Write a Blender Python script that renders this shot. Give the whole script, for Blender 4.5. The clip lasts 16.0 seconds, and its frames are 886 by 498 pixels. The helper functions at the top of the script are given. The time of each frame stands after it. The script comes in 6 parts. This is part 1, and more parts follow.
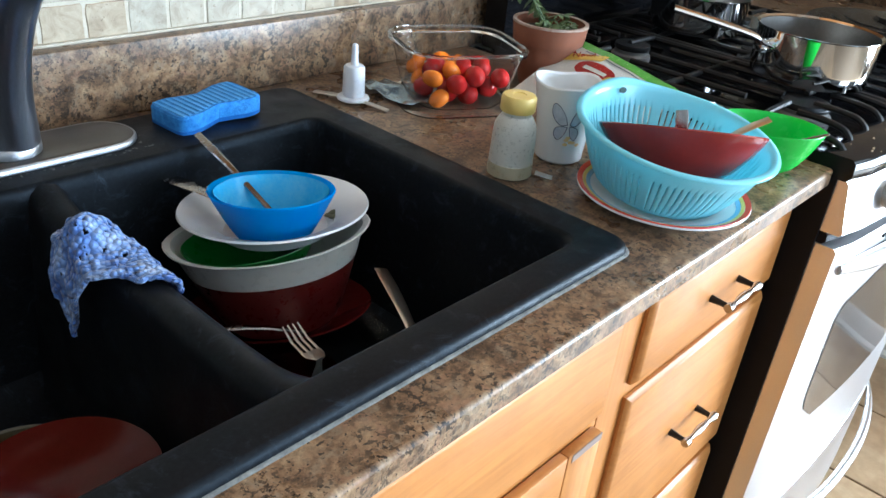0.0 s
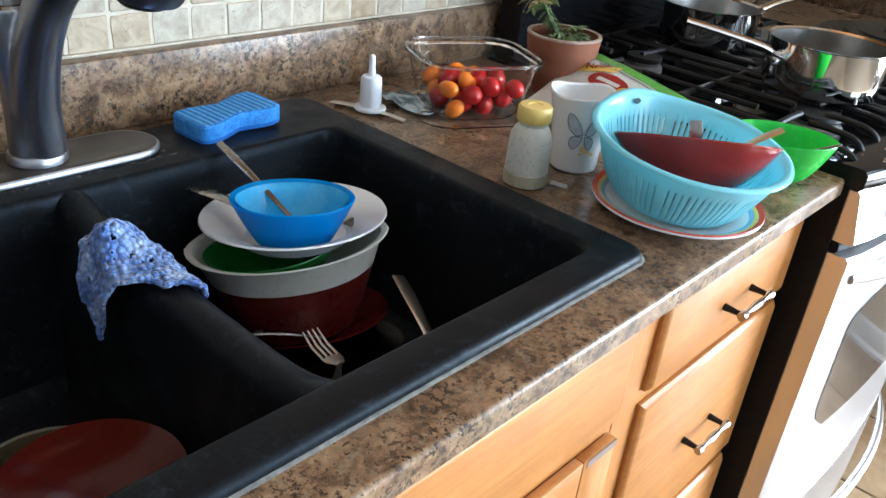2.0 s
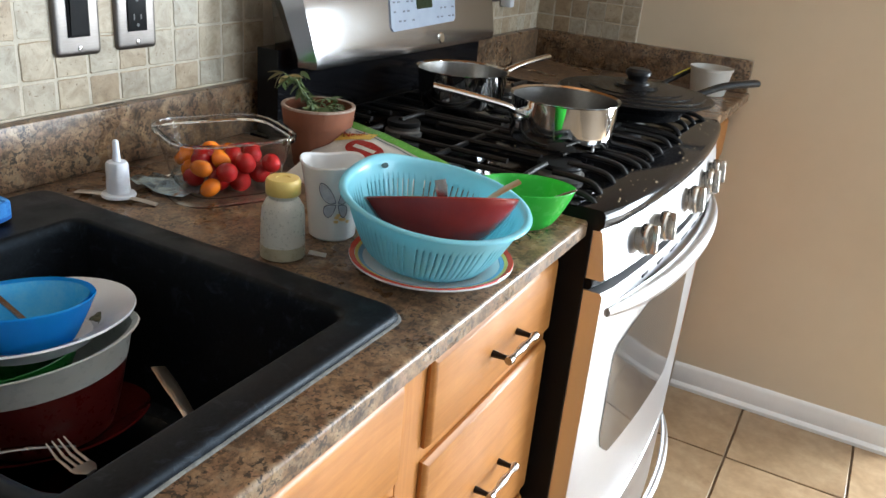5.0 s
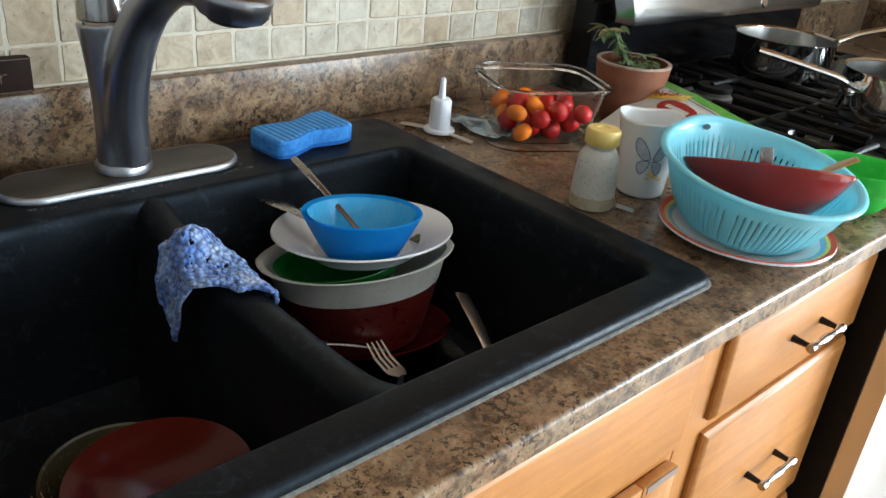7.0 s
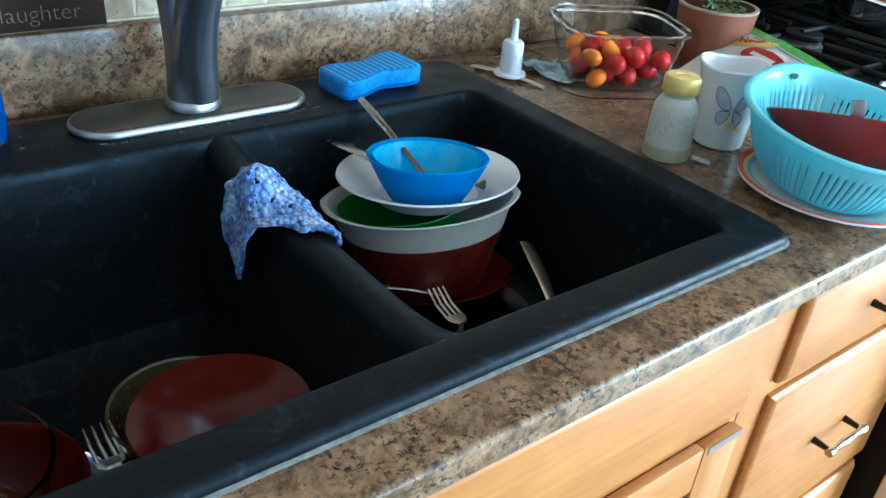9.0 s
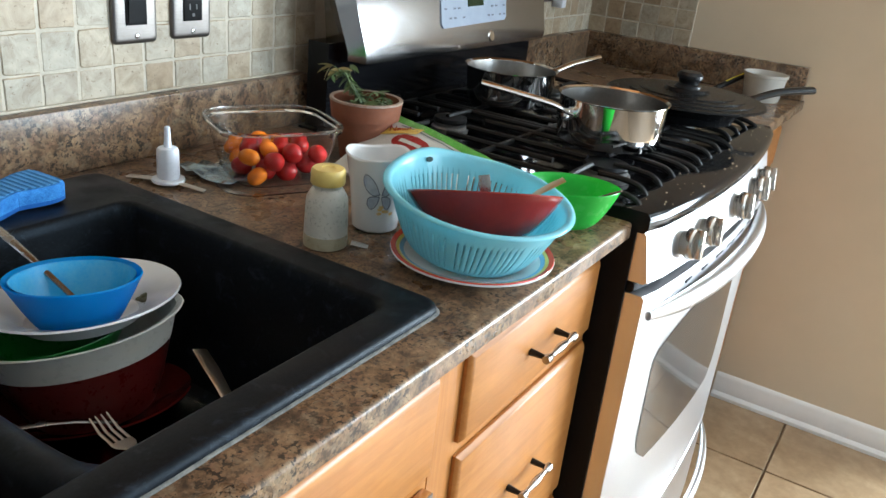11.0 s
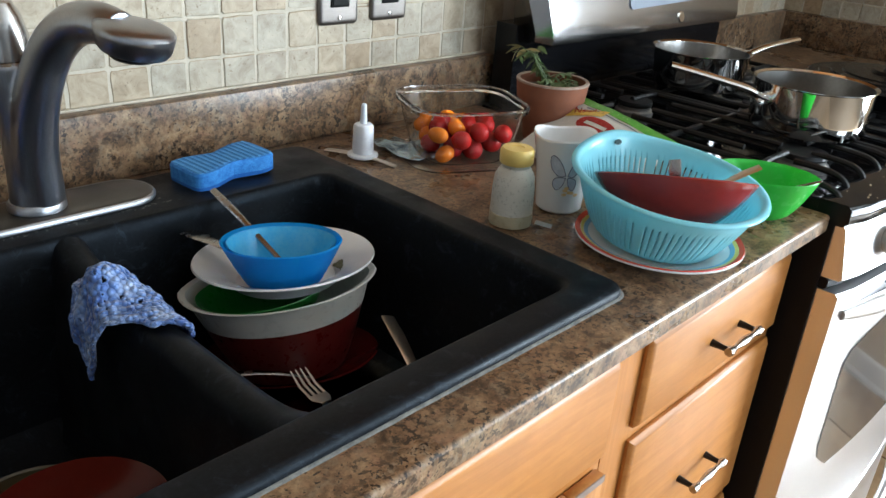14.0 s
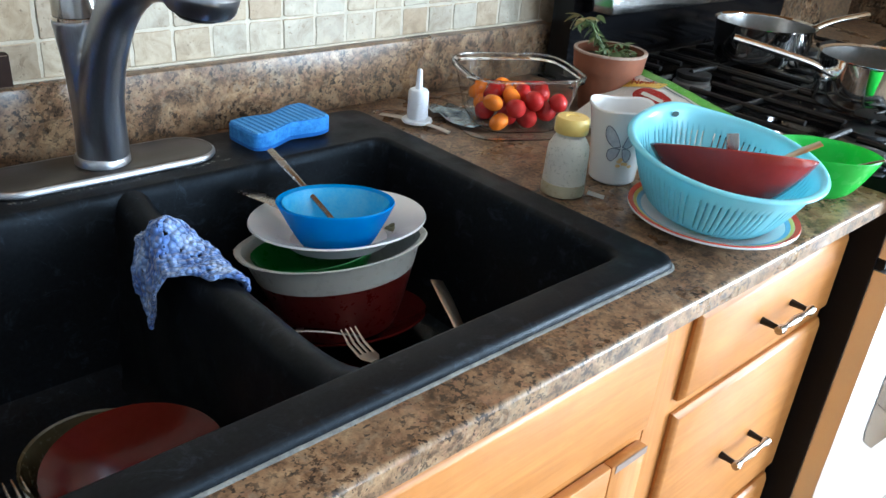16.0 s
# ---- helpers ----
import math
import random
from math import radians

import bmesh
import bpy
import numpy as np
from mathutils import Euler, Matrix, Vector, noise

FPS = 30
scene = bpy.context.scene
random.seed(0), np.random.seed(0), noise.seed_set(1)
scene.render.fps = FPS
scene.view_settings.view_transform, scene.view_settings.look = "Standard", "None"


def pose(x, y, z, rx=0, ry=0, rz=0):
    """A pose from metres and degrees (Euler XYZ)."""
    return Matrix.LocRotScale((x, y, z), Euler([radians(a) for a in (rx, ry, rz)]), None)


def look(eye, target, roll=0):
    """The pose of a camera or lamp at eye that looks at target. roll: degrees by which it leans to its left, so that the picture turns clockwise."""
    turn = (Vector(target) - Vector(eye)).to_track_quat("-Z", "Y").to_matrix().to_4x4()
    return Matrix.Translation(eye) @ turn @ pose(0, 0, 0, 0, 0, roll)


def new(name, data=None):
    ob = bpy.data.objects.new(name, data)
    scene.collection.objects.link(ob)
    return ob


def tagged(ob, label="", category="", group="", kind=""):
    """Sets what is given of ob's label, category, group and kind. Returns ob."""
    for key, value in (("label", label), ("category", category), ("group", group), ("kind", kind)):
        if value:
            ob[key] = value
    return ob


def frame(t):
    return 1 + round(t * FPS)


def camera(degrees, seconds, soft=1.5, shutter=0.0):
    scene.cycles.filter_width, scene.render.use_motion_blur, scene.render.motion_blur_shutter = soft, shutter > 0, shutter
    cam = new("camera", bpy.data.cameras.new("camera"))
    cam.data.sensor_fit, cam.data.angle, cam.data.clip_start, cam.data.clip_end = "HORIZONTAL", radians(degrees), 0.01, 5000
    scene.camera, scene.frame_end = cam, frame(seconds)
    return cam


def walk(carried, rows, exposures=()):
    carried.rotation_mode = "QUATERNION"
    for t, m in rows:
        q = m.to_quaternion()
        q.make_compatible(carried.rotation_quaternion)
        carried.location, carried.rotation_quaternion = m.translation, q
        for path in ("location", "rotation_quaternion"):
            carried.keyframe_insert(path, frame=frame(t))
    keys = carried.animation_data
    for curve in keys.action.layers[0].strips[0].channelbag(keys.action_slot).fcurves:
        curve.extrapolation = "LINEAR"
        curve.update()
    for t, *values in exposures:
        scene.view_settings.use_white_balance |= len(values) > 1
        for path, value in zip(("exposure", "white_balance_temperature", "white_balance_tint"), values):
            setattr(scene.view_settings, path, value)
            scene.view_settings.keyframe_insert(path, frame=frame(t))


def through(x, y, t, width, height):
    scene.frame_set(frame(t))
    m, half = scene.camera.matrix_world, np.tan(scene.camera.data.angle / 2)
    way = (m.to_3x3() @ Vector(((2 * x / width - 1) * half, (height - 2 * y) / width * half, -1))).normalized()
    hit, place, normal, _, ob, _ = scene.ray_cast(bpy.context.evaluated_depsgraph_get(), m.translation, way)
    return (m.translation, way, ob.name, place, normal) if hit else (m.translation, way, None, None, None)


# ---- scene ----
cam = camera(57.3, 16.0)
PATH = [
    (0, (-0.61, -0.889, 1.276), (0.728, 0.236, 0.304), 6.2),
    (0.5, (-0.611, -0.891, 1.278), (0.72, 0.255, 0.321), 6.1),
    (1, (-0.618, -0.891, 1.279), (0.714, 0.269, 0.342), 5.9),
    (1.5, (-0.622, -0.899, 1.274), (0.702, 0.281, 0.348), 5.7),
    (2, (-0.627, -0.89, 1.278), (0.707, 0.258, 0.328), 6.1),
    (2.5, (-0.63, -0.897, 1.285), (0.714, 0.238, 0.334), 6.0),
    (3, (-0.624, -0.908, 1.292), (0.778, 0.189, 0.38), 5.5),
    (3.5, (-0.612, -0.928, 1.289), (0.894, 0.065, 0.423), 5.9),
    (3.7, (-0.601, -0.933, 1.294), (0.938, 0.013, 0.435), 5.8),
    (4.7, (-0.592, -0.938, 1.288), (1.05, -0.13, 0.53), 5.6),
    (5.8, (-0.587, -0.928, 1.279), (0.957, 0.083, 0.509), 5.6),
    (6, (-0.603, -0.919, 1.277), (0.904, 0.143, 0.5), 5.9),
    (6.5, (-0.61, -0.915, 1.272), (0.767, 0.269, 0.434), 5.6),
    (7, (-0.642, -0.898, 1.269), (0.608, 0.381, 0.375), 5.8),
    (7.5, (-0.652, -0.894, 1.263), (0.489, 0.428, 0.288), 6.2),
    (8, (-0.643, -0.889, 1.263), (0.498, 0.424, 0.277), 6.1),
    (8.5, (-0.638, -0.891, 1.264), (0.494, 0.414, 0.258), 5.5),
    (9, (-0.633, -0.889, 1.263), (0.461, 0.435, 0.239), 5.6),
    (9.5, (-0.622, -0.899, 1.265), (0.552, 0.392, 0.29), 6.3),
    (10, (-0.589, -0.92, 1.267), (0.758, 0.24, 0.351), 6.5),
    (10.2, (-0.59, -0.924, 1.27), (0.837, 0.161, 0.383), 6.7),
    (11.2, (-0.592, -0.945, 1.281), (1.02, -0.01, 0.53), 6.0),
    (12.3, (-0.592, -0.953, 1.287), (1.007, 0.046, 0.621), 5.0),
    (12.5, (-0.59, -0.955, 1.288), (0.998, 0.059, 0.616), 4.9),
    (13, (-0.597, -0.948, 1.282), (0.965, 0.088, 0.583), 4.5),
    (13.5, (-0.602, -0.938, 1.284), (0.85, 0.182, 0.487), 4.3),
    (14, (-0.62, -0.931, 1.28), (0.718, 0.294, 0.437), 4.4),
    (14.5, (-0.629, -0.931, 1.279), (0.609, 0.367, 0.394), 4.2),
    (15, (-0.634, -0.932, 1.275), (0.573, 0.372, 0.358), 4.5),
    (15.5, (-0.636, -0.933, 1.277), (0.582, 0.357, 0.354), 4.9),
    (16, (-0.63, -0.934, 1.278), (0.608, 0.343, 0.362), 5.0),
]
EXPOSURE = [  # seconds, stops, kelvin, tint
    (0, 0.46, 5530, 6), (1, 0.44, 5730, 8), (2, 0.42, 5730, 8), (3, 0.36, 5480, 4), (3.5, 0.08, 6030, 8), (6, -0.05, 6230, 10), (6.5, -0.10, 6180, 10), (7, 0.12, 6130, 6),
    (7.5, 0.34, 5680, -3), (8, 0.48, 5280, -4), (9, 0.50, 4930, -6), (9.5, 0.46, 5080, -5), (10, 0.34, 5480, 0), (12.5, -0.12, 6180, 8), (13.5, -0.13, 6130, 8), (14.2, 0.10, 6080, 8),
    (15, 0.36, 5680, 2), (16, 0.48, 5630, 6)]
walk(cam, [(t, look(eye, target, roll)) for t, eye, target, roll in PATH], EXPOSURE)

# ---- world, daylight and exposure ----
world = bpy.data.worlds.new("sky")
scene.world = world
world.use_nodes = True
wn = world.node_tree
sky = wn.nodes.new("ShaderNodeTexSky")
sky.sky_type, sky.sun_disc = "NISHITA", False
sky.sun_elevation, sky.sun_rotation = radians(38), radians(155)
wn.links.new(sky.outputs[0], wn.nodes["Background"].inputs[0])
wn.nodes["Background"].inputs[1].default_value = 0.12


def area_lamp(name, m, sx, sy, watts, colour):
    lamp = bpy.data.lights.new(name, "AREA")
    lamp.shape, lamp.size, lamp.size_y, lamp.energy, lamp.color = "RECTANGLE", sx, sy, watts, colour
    ob = new(name, lamp)
    ob.matrix_world = m
    return ob


# the glazed patio door round the corner as an opening of daylight, and an added fill lamp behind
area_lamp("daylight_patio_door", look((3.27, -3.02, 1.12), (0.4, -0.45, 0.85)), 1.6, 1.95, 335, (0.87, 0.95, 1.0))
area_lamp("fill_lamp_behind", look((1.2, -5.0, 1.55), (0.1, -0.3, 0.95)), 1.5, 1.2, 105, (0.74, 0.87, 1.0))

# ---- materials ----


def nodes_of(name):
    m = bpy.data.materials.new(name)
    m.use_nodes = True
    return m, m.node_tree, m.node_tree.nodes["Principled BSDF"]


def ramp(nt, fac, stops):
    r = nt.nodes.new("ShaderNodeValToRGB")
    el = r.color_ramp.elements
    while len(el) < len(stops):
        el.new(0.5)
    for e, (p, c) in zip(el, stops):
        e.position, e.color = p, (*c, 1)
    nt.links.new(fac, r.inputs[0])
    return r.outputs[0]


def coords(nt, sx=1, sy=1, sz=1):
    tc, mp = nt.nodes.new("ShaderNodeTexCoord"), nt.nodes.new("ShaderNodeMapping")
    mp.inputs["Scale"].default_value = (sx, sy, sz)
    nt.links.new(tc.outputs["Object"], mp.inputs[0])
    return mp.outputs[0]


def noise_of(nt, vec, scale, detail=4, rough=0.6, distort=0.0):
    n = nt.nodes.new("ShaderNodeTexNoise")
    n.inputs["Scale"].default_value, n.inputs["Detail"].default_value = scale, detail
    n.inputs["Roughness"].default_value, n.inputs["Distortion"].default_value = rough, distort
    nt.links.new(vec, n.inputs["Vector"])
    return n.outputs["Fac"]


def mixed(nt, fac, a, b, blend="MIX"):
    m = nt.nodes.new("ShaderNodeMix")
    m.data_type, m.blend_type = "RGBA", blend
    for sock, v in ((m.inputs[0], fac), (m.inputs[6], a), (m.inputs[7], b)):
        if isinstance(v, (int, float)):
            sock.default_value = v
        elif isinstance(v, tuple):
            sock.default_value = (*v, 1)
        else:
            nt.links.new(v, sock)
    return m.outputs[2]


def bump_of(nt, bsdf, height, strength, dist=0.001):
    b = nt.nodes.new("ShaderNodeBump")
    b.inputs["Strength"].default_value, b.inputs["Distance"].default_value = strength, dist
    nt.links.new(height, b.inputs["Height"])
    nt.links.new(b.outputs[0], bsdf.inputs["Normal"])


def surface(name, c1, c2, scale=20, rough=0.5, metal=0.0, bump=0.0, bscale=200, stretch=(1, 1, 1), vary=0.0,
            coat=0.0, through=0.0, ior=1.45, sub=0.0, rough2=None, spec=0.5):
    """A procedural surface: two tones mixed by noise at two scales, roughness that varies and fine relief."""
    m, nt, b = nodes_of(name)
    vec = coords(nt, *stretch)
    big, fine = noise_of(nt, vec, scale, 5), noise_of(nt, vec, scale * 7, 3)
    col = ramp(nt, mixed(nt, 0.3, big, fine), [(0.32, c1), (0.68, c2)])
    if vary:
        oi = nt.nodes.new("ShaderNodeObjectInfo")
        hs = nt.nodes.new("ShaderNodeHueSaturation")
        mr = nt.nodes.new("ShaderNodeMapRange")
        mr.inputs[3].default_value, mr.inputs[4].default_value = 1 - vary, 1 + vary
        nt.links.new(oi.outputs["Random"], mr.inputs[0])
        nt.links.new(mr.outputs[0], hs.inputs["Value"])
        nt.links.new(col, hs.inputs["Color"])
        col = hs.outputs[0]
    nt.links.new(col, b.inputs["Base Color"])
    lo, hi = rough, rough if rough2 is None else rough2
    if rough2 is None:
        lo, hi = max(0.02, rough * 0.85), min(1, rough * 1.15)
    mr = nt.nodes.new("ShaderNodeMapRange")
    mr.inputs[1].default_value, mr.inputs[2].default_value = 0.3, 0.7
    mr.inputs[3].default_value, mr.inputs[4].default_value = lo, hi
    nt.links.new(fine, mr.inputs[0])
    nt.links.new(mr.outputs[0], b.inputs["Roughness"])
    b.inputs["Metallic"].default_value = metal
    b.inputs["Coat Weight"].default_value = coat
    b.inputs["Coat Roughness"].default_value = 0.12
    b.inputs["Transmission Weight"].default_value = through
    b.inputs["IOR"].default_value = ior
    b.inputs["Specular IOR Level"].default_value = spec
    if sub:
        b.inputs["Subsurface Weight"].default_value = sub
        b.inputs["Subsurface Radius"].default_value = (0.01, 0.01, 0.01)
    if bump:
        bump_of(nt, b, noise_of(nt, vec, bscale, 4), bump)
    return m


def granite():
    """Speckled brown laminate: tan and rose clouds, grey-beige flecks, dark blotches and scattered black grains."""
    m, nt, b = nodes_of("speckled_stone")
    vec = coords(nt)
    patch = ramp(nt, noise_of(nt, vec, 38, 6, 0.72, 0.4),
                 [(0.34, (0.050, 0.033, 0.022)), (0.45, (0.145, 0.088, 0.050)), (0.55, (0.255, 0.160, 0.090)), (0.67, (0.36, 0.255, 0.150))])
    grey = ramp(nt, noise_of(nt, vec, 70, 5, 0.7), [(0.52, (0, 0, 0)), (0.64, (0.85, 0.85, 0.85))])
    col = mixed(nt, grey, patch, (0.235, 0.178, 0.120))
    rose = ramp(nt, noise_of(nt, vec, 55, 4, 0.6, 0.8), [(0.56, (0, 0, 0)), (0.66, (0.6, 0.6, 0.6))])
    col = mixed(nt, rose, col, (0.27, 0.150, 0.092))
    fine = ramp(nt, noise_of(nt, vec, 420, 3, 0.7), [(0.3, (0.66, 0.65, 0.63)), (0.7, (1.14, 1.12, 1.10))])
    col = mixed(nt, 0.8, col, fine, "MULTIPLY")
    dark = nt.nodes.new("ShaderNodeMath")
    dark.operation = "MULTIPLY"
    d1 = ramp(nt, noise_of(nt, vec, 165, 4, 0.66, 0.2), [(0.53, (0, 0, 0)), (0.56, (1, 1, 1))])
    d2 = ramp(nt, noise_of(nt, vec, 26, 4, 0.65, 0.3), [(0.40, (0.22, 0.22, 0.22)), (0.58, (1, 1, 1))])
    nt.links.new(d1, dark.inputs[0])
    nt.links.new(d2, dark.inputs[1])
    col = mixed(nt, dark.outputs[0], col, (0.036, 0.026, 0.019))
    grain = ramp(nt, noise_of(nt, vec, 300, 2, 0.5), [(0.655, (0, 0, 0)), (0.685, (0.9, 0.9, 0.9))])
    col = mixed(nt, grain, col, (0.016, 0.013, 0.012))
    nt.links.new(col, b.inputs["Base Color"])
    nt.links.new(ramp(nt, noise_of(nt, vec, 9, 3), [(0.3, (0.22, 0.22, 0.22)), (0.7, (0.36, 0.36, 0.36))]), b.inputs["Roughness"])
    b.inputs["Specular IOR Level"].default_value = 0.32
    bump_of(nt, b, noise_of(nt, vec, 300, 2), 0.08, 0.0005)
    return m


def travertine():
    """Tumbled stone: cream to tan, every tile with a tone of its own, with pits and veins."""
    m, nt, b = nodes_of("tumbled_travertine")
    vec = coords(nt)
    oi = nt.nodes.new("ShaderNodeObjectInfo")
    geo = nt.nodes.new("ShaderNodeNewGeometry")
    add = nt.nodes.new("ShaderNodeMath")
    add.operation = "ADD"
    nt.links.new(oi.outputs["Random"], add.inputs[0])
    nt.links.new(geo.outputs["Random Per Island"], add.inputs[1])
    fr = nt.nodes.new("ShaderNodeMath")
    fr.operation = "FRACT"
    nt.links.new(add.outputs[0], fr.inputs[0])
    off = nt.nodes.new("ShaderNodeVectorMath")
    off.operation = "MULTIPLY_ADD"
    nt.links.new(fr.outputs[0], off.inputs[0])
    off.inputs[1].default_value = (3, 7, 5)
    nt.links.new(vec, off.inputs[2])
    tone = ramp(nt, fr.outputs[0], [(0.0, (0.29, 0.20, 0.12)), (0.14, (0.37, 0.285, 0.185)), (0.45, (0.44, 0.37, 0.265)),
                                    (0.8, (0.40, 0.365, 0.29)), (1.0, (0.32, 0.24, 0.155))])
    cloud = ramp(nt, noise_of(nt, off.outputs[0], 38, 7, 0.7, 0.8), [(0.30, (0.56, 0.51, 0.44)), (0.43, (0.86, 0.82, 0.76)), (0.54, (1.03, 1.02, 1.0)), (0.68, (1.22, 1.22, 1.20))])
    col = mixed(nt, 0.85, tone, cloud, "MULTIPLY")
    pits = ramp(nt, noise_of(nt, off.outputs[0], 210, 3, 0.6), [(0.63, (0, 0, 0)), (0.69, (1, 1, 1))])
    col = mixed(nt, pits, col, (0.24, 0.18, 0.115))
    nt.links.new(col, b.inputs["Base Color"])
    b.inputs["Roughness"].default_value = 0.5
    mixh = nt.nodes.new("ShaderNodeMath")
    mixh.operation = "SUBTRACT"
    nt.links.new(noise_of(nt, off.outputs[0], 70, 4), mixh.inputs[0])
    nt.links.new(pits, mixh.inputs[1])
    bump_of(nt, b, mixh.outputs[0], 0.4, 0.0012)
    return m


def maple(name, along):
    """Honey-stained maple with grain along an axis, satin lacquer."""
    m, nt, b = nodes_of(name)
    st = {"x": (1.2, 16, 16), "z": (16, 16, 1.2)}[along]
    vec = coords(nt, *st)
    grain = noise_of(nt, vec, 5, 6, 0.6, 0.8)
    fine = noise_of(nt, vec, 28, 3, 0.5)
    blotch = noise_of(nt, coords(nt), 13, 6, 0.68, 0.6)
    col = ramp(nt, grain, [(0.3, (0.355, 0.138, 0.030)), (0.5, (0.41, 0.166, 0.039)), (0.7, (0.46, 0.198, 0.050))])
    col = mixed(nt, 0.2, col, ramp(nt, fine, [(0.3, (0.78, 0.74, 0.70)), (0.7, (1.08, 1.08, 1.08))]), "MULTIPLY")
    col = mixed(nt, 0.4, col, ramp(nt, blotch, [(0.35, (0.72, 0.66, 0.58)), (0.65, (1.10, 1.10, 1.10))]), "MULTIPLY")
    nt.links.new(col, b.inputs["Base Color"])
    b.inputs["Roughness"].default_value = 0.42
    b.inputs["Specular IOR Level"].default_value = 0.35
    b.inputs["Coat Weight"].default_value = 0.08
    b.inputs["Coat Roughness"].default_value = 0.22
    bump_of(nt, b, fine, 0.05, 0.0005)
    return m


def brushed(name, tone, rough, stretch, aniso=0.5):
    m, nt, b = nodes_of(name)
    vec = coords(nt, *stretch)
    streak = noise_of(nt, vec, 60, 3)
    t2 = tuple(v * 0.86 for v in tone)
    nt.links.new(ramp(nt, streak, [(0.3, t2), (0.7, tone)]), b.inputs["Base Color"])
    smudge = noise_of(nt, coords(nt), 14, 4)
    mr = nt.nodes.new("ShaderNodeMapRange")
    mr.inputs[1].default_value, mr.inputs[2].default_value = 0.35, 0.65
    mr.inputs[3].default_value, mr.inputs[4].default_value = rough * 0.95, rough * 1.1
    nt.links.new(smudge, mr.inputs[0])
    nt.links.new(mr.outputs[0], b.inputs["Roughness"])
    b.inputs["Metallic"].default_value = 1
    b.inputs["Anisotropic"].default_value = aniso
    bump_of(nt, b, streak, 0.04, 0.0003)
    return m


def floor_stone():
    m, nt, b = nodes_of("beige_floor_tile")
    vec = coords(nt)
    oi = nt.nodes.new("ShaderNodeObjectInfo")
    cloud = ramp(nt, noise_of(nt, vec, 9, 5, 0.6, 0.4), [(0.3, (0.27, 0.175, 0.095)), (0.5, (0.36, 0.245, 0.140)), (0.7, (0.44, 0.32, 0.195))])
    vein = ramp(nt, noise_of(nt, vec, 60, 4), [(0.35, (0.85, 0.83, 0.8)), (0.65, (1.05, 1.05, 1.05))])
    col = mixed(nt, 0.7, cloud, vein, "MULTIPLY")
    hs = nt.nodes.new("ShaderNodeHueSaturation")
    mr = nt.nodes.new("ShaderNodeMapRange")
    mr.inputs[3].default_value, mr.inputs[4].default_value = 0.9, 1.1
    nt.links.new(oi.outputs["Random"], mr.inputs[0])
    nt.links.new(mr.outputs[0], hs.inputs["Value"])
    nt.links.new(col, hs.inputs["Color"])
    nt.links.new(hs.outputs[0], b.inputs["Base Color"])
    b.inputs["Roughness"].default_value = 0.3
    bump_of(nt, b, noise_of(nt, vec, 40, 4), 0.08, 0.001)
    return m


def crochet():
    """Variegated cotton: blue, pale blue and white in short lengths, knotted in rows, with shade painted between the
    knots.
    """
    m, nt, b = nodes_of("variegated_cotton")
    vec = coords(nt)
    col = ramp(nt, noise_of(nt, vec, 42, 3, 0.6), [(0.34, (0.07, 0.15, 0.48)), (0.46, (0.14, 0.27, 0.64)), (0.56, (0.26, 0.41, 0.76)), (0.70, (0.52, 0.63, 0.84))])
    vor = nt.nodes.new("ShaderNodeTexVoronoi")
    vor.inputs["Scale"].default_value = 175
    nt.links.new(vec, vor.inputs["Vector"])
    # crease shade in the colour: darker towards the gaps between knots
    knot_shade = ramp(nt, vor.outputs["Distance"], [(0.2, (1, 1, 1)), (0.66, (0.35, 0.36, 0.42))])
    nt.links.new(mixed(nt, 0.7, col, knot_shade, "MULTIPLY"), b.inputs["Base Color"])
    b.inputs["Roughness"].default_value = 0.95
    b.inputs["Sheen Weight"].default_value = 0.3
    inv = nt.nodes.new("ShaderNodeMath")
    inv.operation = "SUBTRACT"
    inv.inputs[0].default_value = 1
    nt.links.new(vor.outputs["Distance"], inv.inputs[1])
    bump_of(nt, b, inv.outputs[0], 1.0, 0.005)
    return m


def composite():
    """Black granite composite with dried water marks and a dusty bloom."""
    m, nt, b = nodes_of("black_composite")
    vec = coords(nt)
    base = ramp(nt, noise_of(nt, vec, 240, 3), [(0.35, (0.0045, 0.0048, 0.0056)), (0.7, (0.0085, 0.0092, 0.0108))])
    mark = ramp(nt, noise_of(nt, vec, 40, 8, 0.76, 0.9), [(0.55, (0, 0, 0)), (0.70, (1, 1, 1))])
    speck = ramp(nt, noise_of(nt, vec, 330, 2), [(0.72, (0, 0, 0)), (0.76, (0.7, 0.7, 0.7))])
    col = mixed(nt, mark, base, (0.026, 0.032, 0.042))
    col = mixed(nt, speck, col, (0.030, 0.034, 0.040))
    nt.links.new(col, b.inputs["Base Color"])
    nt.links.new(ramp(nt, noise_of(nt, vec, 18, 4), [(0.35, (0.30, 0.30, 0.30)), (0.65, (0.5, 0.5, 0.5))]), b.inputs["Roughness"])
    b.inputs["Specular IOR Level"].default_value = 0.14
    b.inputs["Specular Tint"].default_value = (0.7, 0.85, 1.0, 1)
    bump_of(nt, b, noise_of(nt, vec, 900, 3), 0.12)
    return m


